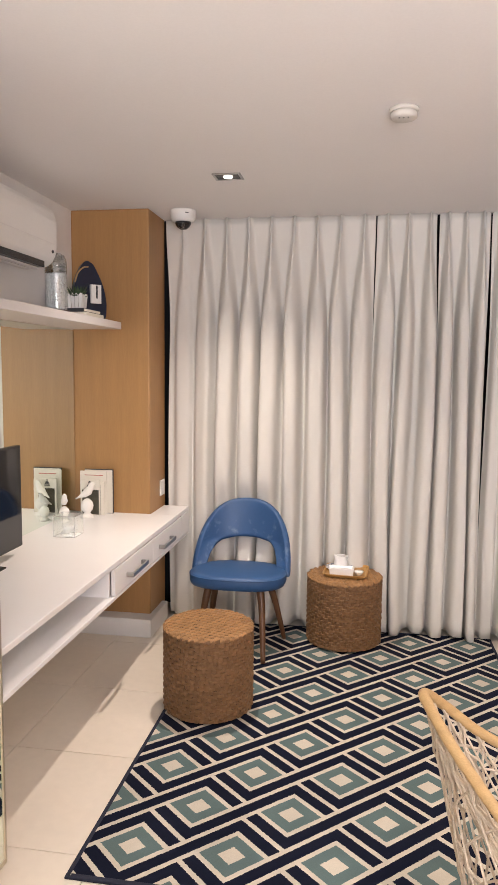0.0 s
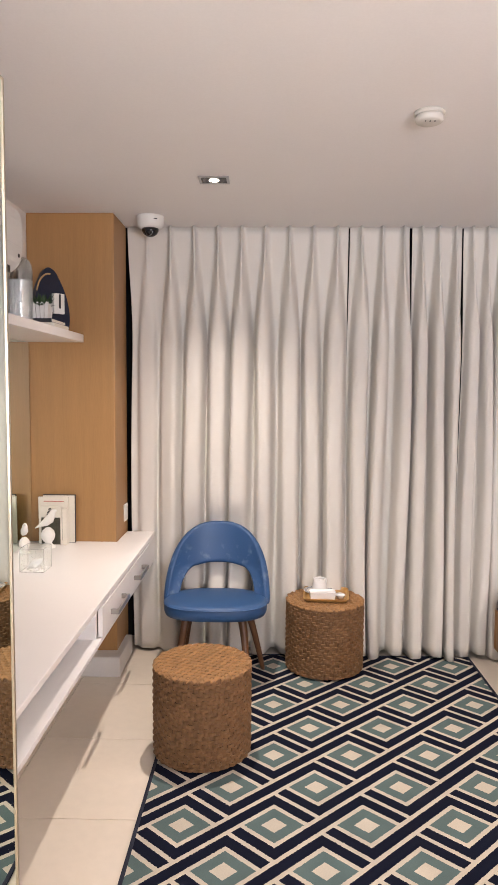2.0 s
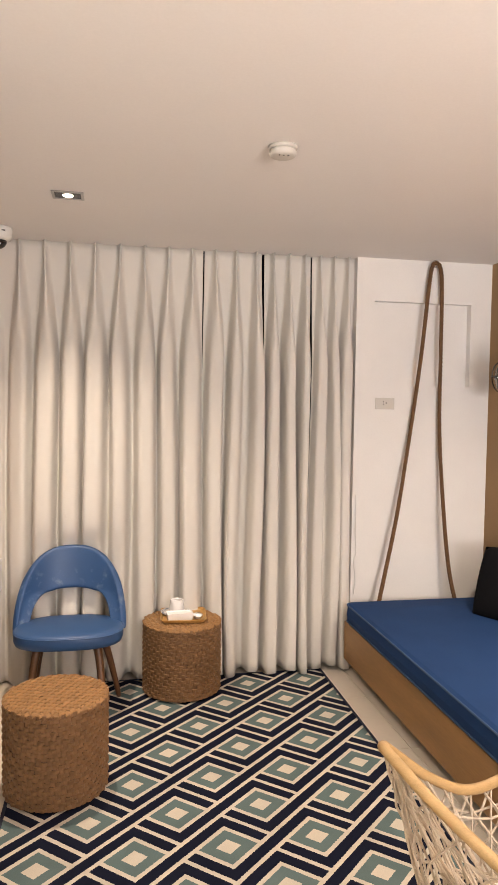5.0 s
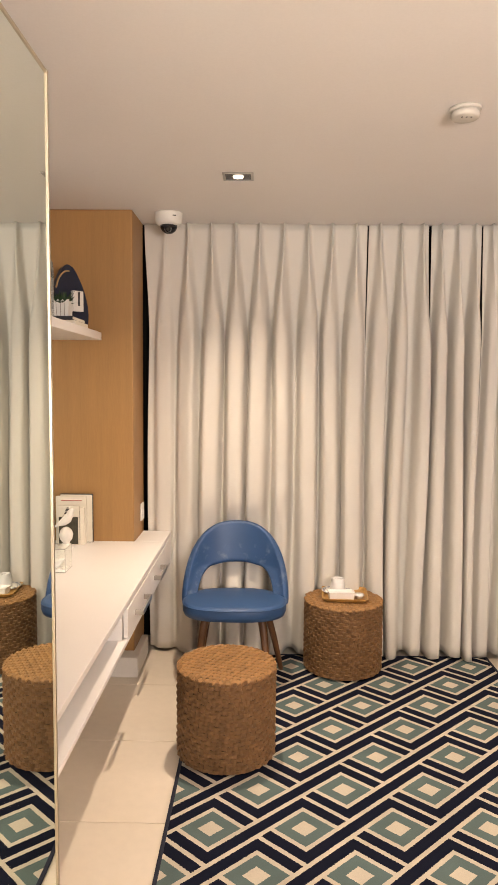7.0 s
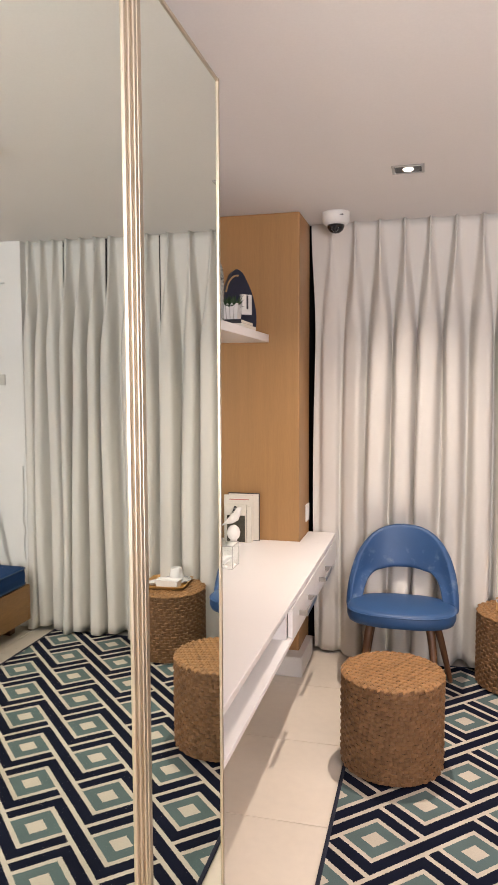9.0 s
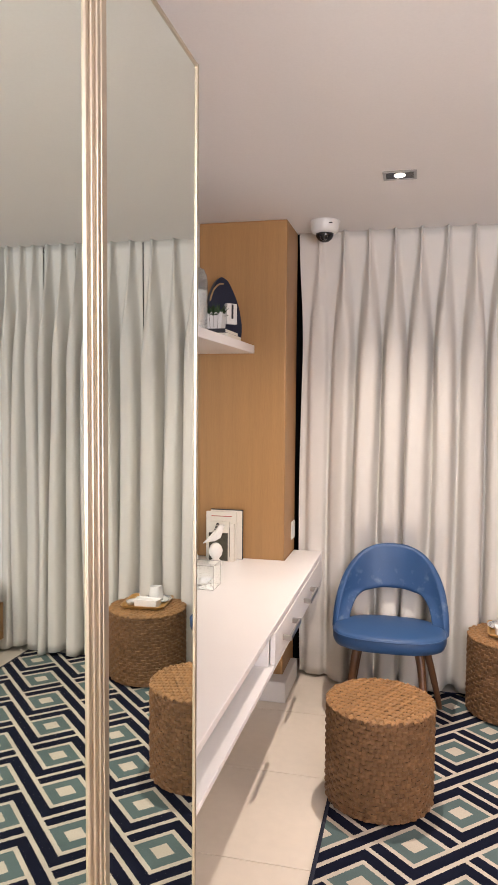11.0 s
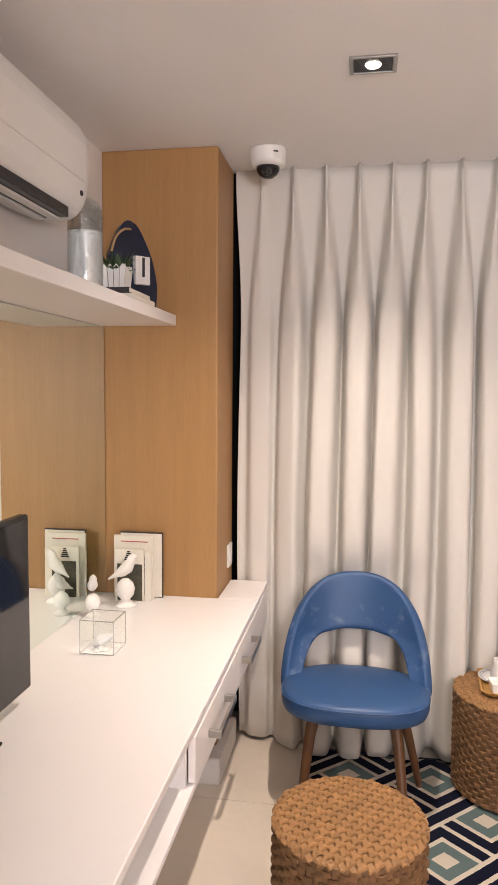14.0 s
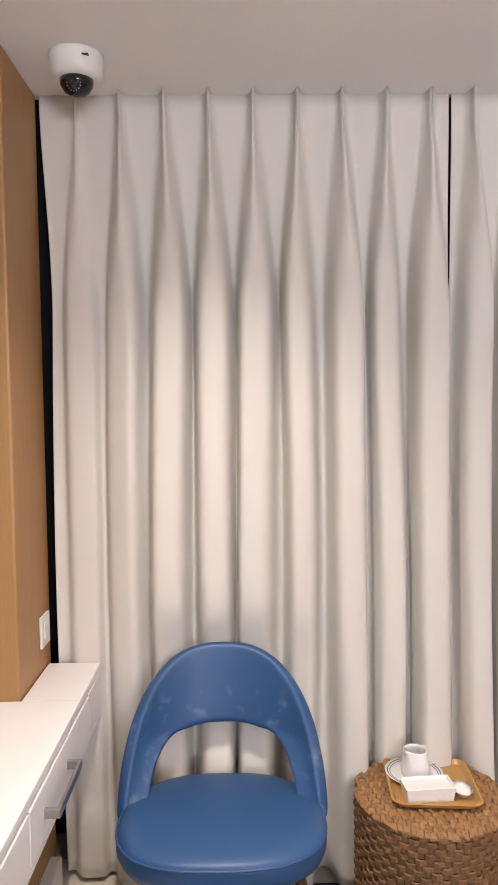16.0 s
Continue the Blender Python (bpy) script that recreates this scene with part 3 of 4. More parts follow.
for i in range(4):
    (ax, ay), (bx, by) = cs[i], cs[(i + 1) % 4]
    bm = box(min(ax, bx) - 0.0007, max(ax, bx) + 0.0007, min(ay, by) - 0.0007, max(ay, by) + 0.0007, DT + 0.002, DT + GZ)
    g = part("pane", bm, GLASS, gb)
    g.visible_shadow = False
bm = bmesh.new()
rng = random.Random(2)
for k in range(14):
    a, c, r = rng.uniform(GX0 + 0.02, GX1 - 0.02), rng.uniform(GY0 + 0.02, GY1 - 0.02), rng.uniform(0.006, 0.014)
    add_lathe(bm, [(r, 0), (r * 0.9, r * 0.5), (r * 0.3, r * 0.9), (0.0005, r)], a, c, DT + 0.001, 8)
add_tube(bm, [(-0.41, 4.15, DT + 0.012), (-0.375, 4.145, DT + 0.03), (-0.345, 4.14, DT + 0.045), (-0.325, 4.135, DT + 0.055)], [0.006, 0.022, 0.014, 0.002], 10)
part("shells", bm, PLASTER, gb, "pale seashells")

mon = thing("monitor", -0.30, 3.05, DT, "black flat screen standing on the desk", "monitor")
part("screen_back", box(-0.445, -0.415, 3.02, 3.73, DT + 0.045, DT + 0.525, 0.006), BLACK, mon)
part("screen", box(-0.4148, -0.4138, 3.03, 3.72, DT + 0.06, DT + 0.515), DOME, mon, "glossy dark screen")
part("stem", box(-0.46, -0.43, 3.34, 3.42, DT + 0.006, DT + 0.12, 0.004), BLACK, mon)
part("foot", box(-0.55, -0.375, 3.24, 3.50, DT, DT + 0.008, 0.003), BLACK, mon)

sw = thing("wall_switch", -0.11, 5.03, 0.87, "white plastic switch plate on the column", "switch")
part("plate", box(-0.1115, -0.103, 4.97, 5.06, 0.825, 0.925, 0.002), PLASTIC, sw)
part("rocker", box(-0.1035, -0.100, 4.995, 5.035, 0.85, 0.90, 0.001), PLASTIC, sw)

# ---- mirrored wardrobe ----
ward = thing("wardrobe", -0.27, 1.0, 0, "tall wardrobe with mirrored doors in metal frames", "wardrobe")
WX, WY1, WT = 0.080, 2.628, 2.377
part("carcass", box(X0 + 0.001, WX - 0.034, -0.53, WY1 - 0.004, 0.06, WT - 0.004, 0.002), LACQUER, ward)
part("plinth", box(X0 + 0.02, WX - 0.03, -0.53, WY1 - 0.006, 0.0, 0.0595, 0.002), PINE, ward, "honey wood plinth")
WD = 0.524
for k in range(6):
    y1 = WY1 - k * WD
    y0 = y1 - WD + 0.003
    far = 0.011 if k == 0 else 0.036
    d = part("door", box(WX - 0.032, WX - 0.010, y0, y1, 0.062, WT), LACQUER, ward)
    part("mirror_pane", box(WX - 0.0095, WX - 0.004, y0 + 0.030, y1 - far + 0.002, 0.07, WT - 0.004), MIRROR, d, "clear mirror pane")
    b = bmesh.new()
    for a, c, h in ((0.0, 0.012, 0.010), (0.0135, 0.024, 0.006), (0.0255, 0.036, 0.002)):
        add_box(b, WX - 0.0098, WX - 0.002 + h, y0 + a, y0 + c, 0.062, WT, 0.002)
        if k:
            add_box(b, WX - 0.0098, WX - 0.002 + h, y1 - c, y1 - a, 0.062, WT, 0.002)
    if not k:
        add_box(b, WX - 0.0098, WX, y1 - 0.011, y1, 0.062, WT, 0.002)
    add_box(b, WX - 0.0098, WX - 0.001, y0 + 0.0365, y1 - far - 0.0005, WT - 0.010, WT, 0.002)
    add_box(b, WX - 0.0098, WX - 0.001, y0 + 0.0365, y1 - far - 0.0005, 0.062, 0.080, 0.002)
    part("metal_frame", b, ALU, d, "champagne aluminium door frame")

# ---- chair ----
chair = thing("accent_chair", 0.46, 4.62, 0, "blue leatherette armless chair with walnut legs", "chair")
CX, CY = 0.462, 4.69


def seat_bm():
    bm = bmesh.new()
    rings = []
    for z, k in ((0.385, 0.90), (0.388, 0.97), (0.41, 1.0), (0.435, 1.0), (0.450, 0.985), (0.458, 0.95), (0.464, 0.85), (0.470, 0.6), (0.473, 0.3)):
        ring = []
        for i in range(48):
            a = 2 * math.pi * i / 48
            c, s = math.cos(a), math.sin(a)
            ex = 2.7
            rx = 0.285 * (1 - 0.10 * (s > 0) * s)
            px = rx * abs(c) ** (2 / ex) * (1 if c > 0 else -1)
            py = 0.245 * abs(s) ** (2 / ex) * (1 if s > 0 else -1)
            ring.append(bm.verts.new((CX + px * k, CY + py * k - 0.01, z - 0.012 * (py * k / 0.245))))
        rings.append(ring)
    for a, b in zip(rings, rings[1:]):
        for i in range(48):
            bm.faces.new((a[i], a[(i + 1) % 48], b[(i + 1) % 48], b[i]))
    bm.faces.new(rings[0][::-1]), bm.faces.new(rings[-1])
    return bm


def seat_line(z, k):
    pts = []
    for i in range(48):
        a = 2 * math.pi * i / 48
        c, s = math.cos(a), math.sin(a)
        rx = 0.285 * (1 - 0.10 * (s > 0) * s)
        px = rx * abs(c) ** (2 / 2.7) * (1 if c > 0 else -1)
        py = 0.245 * abs(s) ** (2 / 2.7) * (1 if s > 0 else -1)
        pts.append((CX + px * k, CY + py * k - 0.01, z - 0.012 * (py * k / 0.245)))
    return pts


part("seat", seat_bm(), BLUE_LEATHER, chair, smooth=True)
part("seat_piping", tube(seat_line(0.446, 0.995), 0.0035, 6, True), BLUE_LEATHER, chair, "", True)


def back_pt(u, v):
    """The shell: u runs round the back from arm to arm, v from the cut-out's edge to the outer edge."""
    a = math.pi * u
    c, s = math.cos(a), math.sin(a)
    outx, outz = -0.308 * (abs(c) ** 0.78) * (1 if c > 0 else -1), 0.40 + 0.432 * s ** 0.78
    inx, inz = -0.222 * (abs(c) ** 0.75) * (1 if c > 0 else -1), 0.40 + 0.186 * s ** 0.62
    x, z = inx + (outx - inx) * v, inz + (outz - inz) * v
    h = max(0.0, (z - 0.40) / 0.425)
    depth = 0.02 + 0.23 * (1 - (abs(x) / 0.32) ** 2.2) ** 0.6 * min(1, 0.35 + h * 1.6) + 0.075 * h
    return Vector((CX + x, CY + depth, z))


bm = sheet_bm(back_pt, 56, 14, 0.042)
bmesh.ops.smooth_vert(bm, verts=bm.verts, factor=0.5, use_axis_x=True, use_axis_y=True, use_axis_z=True)
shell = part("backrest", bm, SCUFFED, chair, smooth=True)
md = shell.modifiers.new("round", "SUBSURF")
md.levels = md.render_levels = 1

def chair_leg(x0, y0, x1, y1):
    bm = bmesh.new()
    pts = [(x0, y0, 0.39), (x0 + (x1 - x0) * 0.35, y0 + (y1 - y0) * 0.2, 0.30), (x0 + (x1 - x0) * 0.75, y0 + (y1 - y0) * 0.65, 0.13), (x1, y1, 0.0085)]
    return add_tube(bm, smooth_path(pts, 4), [0.024 - 0.011 * i / 12 for i in range(13)], 10)


for x0, y0, x1, y1 in ((-0.15, -0.16, -0.195, -0.285), (0.15, -0.16, 0.19, -0.29), (-0.14, 0.06, -0.20, 0.10), (0.16, 0.05, 0.265, 0.10)):
    part("leg", chair_leg(CX + x0, CY + y0, CX + x1, CY + y1), WALNUT, chair, smooth=True)

# ---- woven ottomans ----


def ottoman(cx, cy, r, h, label, turn):
    t = thing("woven_ottoman", cx, cy, 0.0085, label, "ottoman", "woven ottomans")
    part("core", lathe([(r - 0.020, 0.010), (r - 0.015, 0.02), (r - 0.015, h - 0.02), (r - 0.022, h - 0.015), (0.02, h - 0.014)], cx, cy, 0.0085, 48), WICKERGAPSHADE, t)
    rng = random.Random(int(turn))
    bm = bmesh.new()
    rows, cols = 23, 56
    dz, da = (h - 0.022) / rows, 2 * math.pi / cols

    def strand(a0, z0, wa, wz, along, out):
        """A short visible stretch of strand that arches over its neighbours."""
        grid = []
        skew = rng.uniform(-0.0012, 0.0012)
        for fa in (-1, -0.7, 0, 0.7, 1):
            col = []
            for fz in (-1, -0.72, 0.72, 1):
                arch = fa if along else fz
                edge = fz if along else fa
                rr = r - 0.0045 + out - 0.0072 * abs(arch) ** 2.2 - (0.005 if abs(edge) > 0.9 else 0.0)
                zz = z0 + fz * wz + skew * fa
                rr -= 0.010 * max(0.0, (zz - (h - 0.008)) / 0.014)
                aa = a0 + fa * wa
                col.append(bm.verts.new((cx + rr * math.cos(aa), cy + rr * math.sin(aa), zz)))
            grid.append(col)
        for p in range(4):
            for q in range(3):
                bm.faces.new((grid[p][q], grid[p + 1][q], grid[p + 1][q + 1], grid[p][q + 1]))

    for i in range(rows):
        for j in range(cols):
            a0 = (j + 0.10 * i) * da + turn + rng.uniform(-0.006, 0.006)
            z0 = 0.0085 + 0.012 + (i + 0.5) * dz + rng.uniform(-0.0008, 0.0008)
            out = rng.uniform(-0.0006, 0.0012)
            if (i + j) % 2:
                strand(a0, z0, 0.66 * da, 0.48 * dz, True, out + 0.0022)
            else:
                strand(a0, z0, 0.46 * da, 0.66 * dz, False, out - 0.0014)
    o = part("woven_side", bm, WICKERSHADED, t, "brown woven seagrass strands, coloured darker as shaded")
    tagged(o, kind="stuff")
    bm = bmesh.new()
    w, ln = 0.0185, 0.0235
    c, sn = math.cos(turn), math.sin(turn)
    for i in range(-int(r / w) - 1, int(r / w) + 2):
        for j in range(-int(r / ln) - 1, int(r / ln) + 2):
            lx, ly = j * ln, i * w
            if math.hypot(lx, ly) > r - 0.003:
                continue
            along = (i + j) % 2
            hx, hy = (0.68 * ln, 0.47 * w) if along else (0.46 * ln, 0.68 * w)
            lean, out, grid = rng.uniform(0.32, 0.5), rng.uniform(-0.0006, 0.001), []
            for fa in (-1, -0.7, 0, 0.7, 1):
                col = []
                for fb in (-1, -0.72, 0.72, 1):
                    px, py = lx + fa * hx, ly + fb * hy + lean * fa * hx
                    rad = math.hypot(px, py)
                    if rad > r - 0.002:
                        px, py, rad = px * (r - 0.002) / rad, py * (r - 0.002) / rad, r - 0.002
                    arch, edge = (fa, fb) if along else (fb, fa)
                    up = out - 0.0058 * abs(arch) ** 2.2 - (0.004 if abs(edge) > 0.9 else 0.0) + (0.0018 if along else -0.001)
                    drop = max(0.0, rad - (r - 0.022)) * 0.45
                    col.append(bm.verts.new((cx + c * px - sn * py, cy + sn * px + c * py, 0.0085 + h - 0.001 + up - drop)))
                grid.append(col)
            for p in range(4):
                for q in range(3):
                    bm.faces.new((grid[p][q], grid[p + 1][q], grid[p + 1][q + 1], grid[p][q + 1]))
    tagged(part("woven_top", bm, WICKERLIT, t, "woven seagrass top, coloured lighter as lit"), kind="stuff")
    for k in range(4):
        a = turn + 0.8 + k * math.pi / 2
        part("foot", lathe([(0.016, 0), (0.018, 0.004), (0.018, 0.013)], cx + 0.15 * math.cos(a), cy + 0.15 * math.sin(a), 0.0085, 12), BLACK, t)
    return t


ottoman(0.457, 3.882, 0.222, 0.415, "round woven seagrass ottoman with flat top", 0.4)
ottoman(1.082, 4.838, 0.228, 0.415, "round woven seagrass ottoman bearing a tray", 1.1)

# ---- tray and tea things ----
TZ = 0.4265


def rounded(hx, hy, rad, n=6):
    pts = []
    for sx, sy, a0 in ((1, 1, 0), (-1, 1, 90), (-1, -1, 180), (1, -1, 270)):
        for k in range(n + 1):
            a = radians(a0 + 90 * k / n)
            pts.append((sx * (hx - rad) + rad * math.cos(a), sy * (hy - rad) + rad * math.sin(a)))
    return pts


def prism(rings):
    """rings: outlines with their heights, joined from first to last and capped."""
    bm = bmesh.new()
    rr = [[bm.verts.new((x, y, z)) for x, y in o] for o, z in rings]
    for a, b in zip(rr, rr[1:]):
        for i in range(len(a)):
            bm.faces.new((a[i], a[(i + 1) % len(a)], b[(i + 1) % len(a)], b[i]))
    bm.faces.new(rr[0][::-1]), bm.faces.new(rr[-1])
    return bm


def put(o, x, y, z, turn=0.0):
    o.matrix_parent_inverse = Matrix()
    o.parent.location, o.parent.rotation_euler = (x, y, z), (0, 0, radians(turn))
    return o


tray = thing("tray", 0, 0, 0, "amber wooden tray with rounded raised rim", "tray")
o = part("tray_body", prism([(rounded(0.118, 0.122, 0.03), 0), (rounded(0.131, 0.135, 0.035), 0.016), (rounded(0.125, 0.129, 0.033), 0.017), (rounded(0.114, 0.118, 0.028), 0.005)]), TRAYWOOD, tray)
put(o, 1.09, 4.855, TZ, -5)
TT = TZ + 0.0055
saucer = thing("saucer", 0, 0, 0, "white saucer with two thin blue rings", "saucer")
put(part("plate", lathe([(0.04, 0), (0.045, 0.002), (0.072, 0.011), (0.073, 0.013), (0.045, 0.005), (0.002, 0.004)], 0, 0, 0, 40), PORCELAIN, saucer, "", True), 1.052, 4.905, TT)
saucer.scale = (1.22, 1.22, 1.0)
for r1 in (0.060, 0.066):
    o = part("blue_ring", tube([(r1 * math.cos(k * math.pi / 20), r1 * math.sin(k * math.pi / 20), 0.0085 + (r1 - 0.058) * 0.32) for k in range(40)], 0.0009, 5, True), PIPING, saucer)
    o.matrix_parent_inverse = Matrix()
jug = thing("milk_jug", 0, 0, 0, "small white porcelain milk jug on a saucer", "jug")


def jug_pt(u, v):
    a = 2 * math.pi * u
    r = 0.034 - 0.004 * v + 0.006 * math.sin(math.pi * v) * (1 - v)
    lip = max(0.0, math.cos(a - math.pi)) ** 4 * v ** 3
    return Vector(((r + 0.022 * lip) * math.cos(a), r * math.sin(a) * (1 - 0.25 * lip), 0.001 + 0.062 * v + 0.012 * lip))


bm = sheet_bm(jug_pt, 40, 12, 0.003, True)
add_lathe(bm, [(0.033, 0), (0.033, 0.004)], 0, 0, 0.0, 30)
put(part("jug_body", bm, PORCELAIN, jug, "", True), 1.055, 4.903, TT + 0.0045, 50)
jug.scale = (1.2, 1.2, 1.25)
o = part("jug_handle", tube(smooth_path([(0.030, 0, 0.052), (0.052, 0, 0.050), (0.054, 0, 0.030), (0.032, 0, 0.014)]), 0.004, 8), PORCELAIN, jug, "", True)
o.matrix_parent_inverse = Matrix()
dish = thing("sachet_box", 0, 0, 0, "white porcelain rectangular sachet box on a tray", "box")
put(part("dish_body", prism([(rounded(0.068, 0.032, 0.004), 0), (rounded(0.074, 0.038, 0.005), 0.042), (rounded(0.070, 0.034, 0.005), 0.043), (rounded(0.067, 0.031, 0.004), 0.036)]), PORCELAIN, dish), 1.062, 4.785, TT, 4)
sp = thing("spoon_rest", 0, 0, 0, "white porcelain spoon-shaped rest beside the box", "spoon rest")
put(part("bowl", lathe([(0.012, 0.0), (0.02, 0.002), (0.032, 0.016), (0.034, 0.018), (0.022, 0.006), (0.002, 0.004)], 0, 0, 0, 28), PORCELAIN, sp, "", True), 1.166, 4.79, TT, 0)
sp.scale = (0.85, 1.2, 1.2)

# ---- daybed ----
bed = thing("daybed", 2.6, 4.0, 0, "honey pine daybed hung with rope, blue mattress", "daybed")
BY0, BY1, BX = 2.75, 4.93, 2.092
part("side_rail", box(BX, BX + 0.03, BY0, BY1 - 0.03, 0.10, 0.335, 0.004), PINE, bed, "honey pine side rail")
part("end_rail", box(BX, 3.065, BY1 - 0.03, BY1, 0.10, 0.335, 0.004), PINE, bed)
part("end_rail", box(BX + 0.03, 3.065, BY0, BY0 + 0.03, 0.10, 0.335, 0.004), PINE, bed)
part("slat_base", box(BX + 0.03, 3.065, BY0 + 0.03, BY1 - 0.03, 0.27, 0.30), PINE, bed)
for x, y in ((2.2, 4.85), (2.95, 4.85), (2.2, 2.95), (2.95, 2.95)):
    part("leg", box(x, x + 0.06, y, y + 0.06, 0, 0.27, 0.003), WALNUT, bed)


def pillow_bm(hx, hy, hz, n=16, corner=3.2):
    bm = bmesh.new()
    top, bot = [], []
    for i in range(n + 1):
        for lst, sg in ((top, 1), (bot, -1)):
            row = []
            for j in range(n + 1):
                a, b = 2 * i / n - 1, 2 * j / n - 1
                e = max(0.0, (1 - abs(a) ** corner) * (1 - abs(b) ** corner)) ** 0.45
                row.append(bm.verts.new((a * hx * (1 - 0.05 * b * b), b * hy * (1 - 0.05 * a * a), sg * hz * e)))
            lst.append(row)
    for lst in (top, bot):
        for i in range(n):
            for j in range(n):
                bm.faces.new((lst[i][j], lst[i + 1][j], lst[i + 1][j + 1], lst[i][j + 1]))
    bmesh.ops.remove_doubles(bm, verts=bm.verts, dist=0.0005)
    return bm


MX0, MX1, MY0, MY1, MZ0, MZ1 = 2.085, 3.065, 2.80, 4.90, 0.336, 0.462
mat_ob = thing("mattress", 2.57, 3.9, MZ0, "navy blue canvas mattress with piped edges", "mattress")
hx, hy = (MX1 - MX0) / 2, (MY1 - MY0) / 2
bm = prism([([(2.575 + a, 3.85 + b) for a, b in rounded(hx - 0.02, hy - 0.02, 0.05)], MZ0), ([(2.575 + a, 3.85 + b) for a, b in rounded(hx, hy, 0.06)], MZ0 + 0.02), ([(2.575 + a, 3.85 + b) for a, b in rounded(hx + 0.006, hy, 0.06)], (MZ0 + MZ1) / 2), ([(2.575 + a, 3.85 + b) for a, b in rounded(hx, hy, 0.06)], MZ1 - 0.012), ([(2.575 + a, 3.85 + b) for a, b in rounded(hx - 0.02, hy - 0.02, 0.05)], MZ1), ([(2.575 + a, 3.85 + b) for a, b in rounded(hx - 0.2, hy - 0.2, 0.05)], MZ1 + 0.012)])
part("mattress_body", bm, BLUE_CLOTH, mat_ob, smooth=False)
for z in (MZ1 - 0.010, MZ0 + 0.018):
    part("piping", tube([(2.575 + a, 3.85 + b, z + 0.003 * math.sin(9 * b)) for a, b in rounded(hx + 0.002, hy + 0.002, 0.06)], 0.005, 6, True), PIPING, mat_ob, "blue piped edge")

for x, y, z, rx, rz, s, m, lab in ((2.895, 4.40, 0.65, 70, -58, 0.215, BLACKCLOTH, "black velvet cushion leaning on the brown wall"), (2.985, 4.63, 0.625, 78, -72, 0.165, PATTERNCLOTH, "grey patterned cushion behind a black one")):
    c = thing("cushion", x, y, z, lab, "cushion", "cushions on the daybed")
    o = part("cover", pillow_bm(s, s, 0.07), m, c, "", True)
    o.matrix_parent_inverse = Matrix()
    c.rotation_euler = (radians(rx), 0, radians(rz))

# rope loop from the ceiling to the daybed
rope = thing("hanging_rope", 2.66, 5.0, CEIL, "thick twisted brown rope loop holding the daybed", "rope")


def twisted(path, r, name):
    """Three strands laid round a path."""
    pts = smooth_path(path, 40)
    for k in range(3):
        out, s = [], 0.0
        for i, p in enumerate(pts):
            if i:
                s += (p - pts[i - 1]).length
            d = (pts[min(i + 1, len(pts) - 1)] - pts[max(i - 1, 0)]).normalized()
            a = d.cross(Vector((0, 1, 0.01))).normalized()
            b = d.cross(a)
            w = s * 2 * math.pi / 0.065 + k * 2 * math.pi / 3
            out.append(p + r * 0.6 * (math.cos(w) * a + math.sin(w) * b))
        part(name, tube(out, r * 0.50, 7), ROPE, rope, "", True)


twisted([(2.30, 4.90, 0.44), (2.345, 4.92, 0.62), (2.43, 4.95, 1.0), (2.53, 5.0, 1.55), (2.585, 5.0, 2.0), (2.622, 5.0, 2.40), (2.64, 5.0, 2.53), (2.665, 5.0, 2.558), (2.695, 5.0, 2.53), (2.71, 5.0, 2.40), (2.715, 5.0, 2.0), (2.722, 5.0, 1.5), (2.74, 4.95, 1.0), (2.77, 4.92, 0.65), (2.81, 4.90, 0.44)], 0.0128, "strand")
part("ceiling_eye", tube(smooth_path([(2.665, 5.0, CEIL), (2.645, 5.0, CEIL - 0.02), (2.665, 5.0, CEIL - 0.045), (2.685, 5.0, CEIL - 0.02), (2.666, 5.0, CEIL)]), 0.004), CHROME, rope, "steel ceiling eye")

out = thing("wall_outlet", 2.385, 5.1, 1.675, "white double wall outlet plate", "outlet")
part("plate", box(2.299, 2.426, WY - 0.0075, WY - 0.0005, 1.64, 1.712, 0.002), OUTLETGREY, out)
for x, z in ((2.352, 1.688), (2.352, 1.672), (2.371, 1.68)):
    part("socket_slot", lathe([(0.004, 0), (0.004, 0.002)], 0, 0, 0, 10), INK, out).matrix_basis = pose(x, WY - 0.008, z, 90, 0, 0)

# white flex along the curtain's edge
flex = tagged(part("cable", tube(smooth_path([(2.185, 5.03, 1.1), (2.188, 5.03, 0.85), (2.195, 5.03, 0.74), (2.180, 5.03, 0.68), (2.192, 5.03, 0.58), (2.185, 5.03, 0.47)]), 0.004, 6), PLASTIC), "thin white cable hanging beside the curtain", "cable")

# lantern on the brown wall
lan = thing("wall_lantern", 3.0, 4.75, 1.75, "black caged nautical wall lantern", "wall lamp")
LX, LY, LZ = 2.945, 4.60, 1.84
part("glass_globe", lathe([(0.03, -0.09), (0.06, -0.07), (0.075, -0.02), (0.07, 0.04), (0.045, 0.085)], LX, LY, LZ, 24), GLASS, lan, "clear glass globe", True)
part("cap", lathe([(0.055, 0.085), (0.058, 0.095), (0.035, 0.12), (0.03, 0.17), (0.012, 0.18)], LX, LY, LZ, 20), BLACK, lan, "", True)
part("bottom_cap", lathe([(0.012, -0.115), (0.035, -0.105), (0.04, -0.088)], LX, LY, LZ, 20), BLACK, lan, "", True)
for k in range(6):
    a = k * math.pi / 3 + 0.3
    part("cage_bar", tube(smooth_path([(LX + r * math.cos(a), LY + r * math.sin(a), LZ + z) for r, z in ((0.04, -0.10), (0.078, -0.06), (0.092, 0.0), (0.08, 0.06), (0.05, 0.09))]), 0.0035, 6), BLACK, lan, "", True)
part("cage_ring", tube([(LX + 0.093 * math.cos(k * math.pi / 16), LY + 0.093 * math.sin(k * math.pi / 16), LZ) for k in range(32)], 0.0035, 6, True), BLACK, lan, "", True)
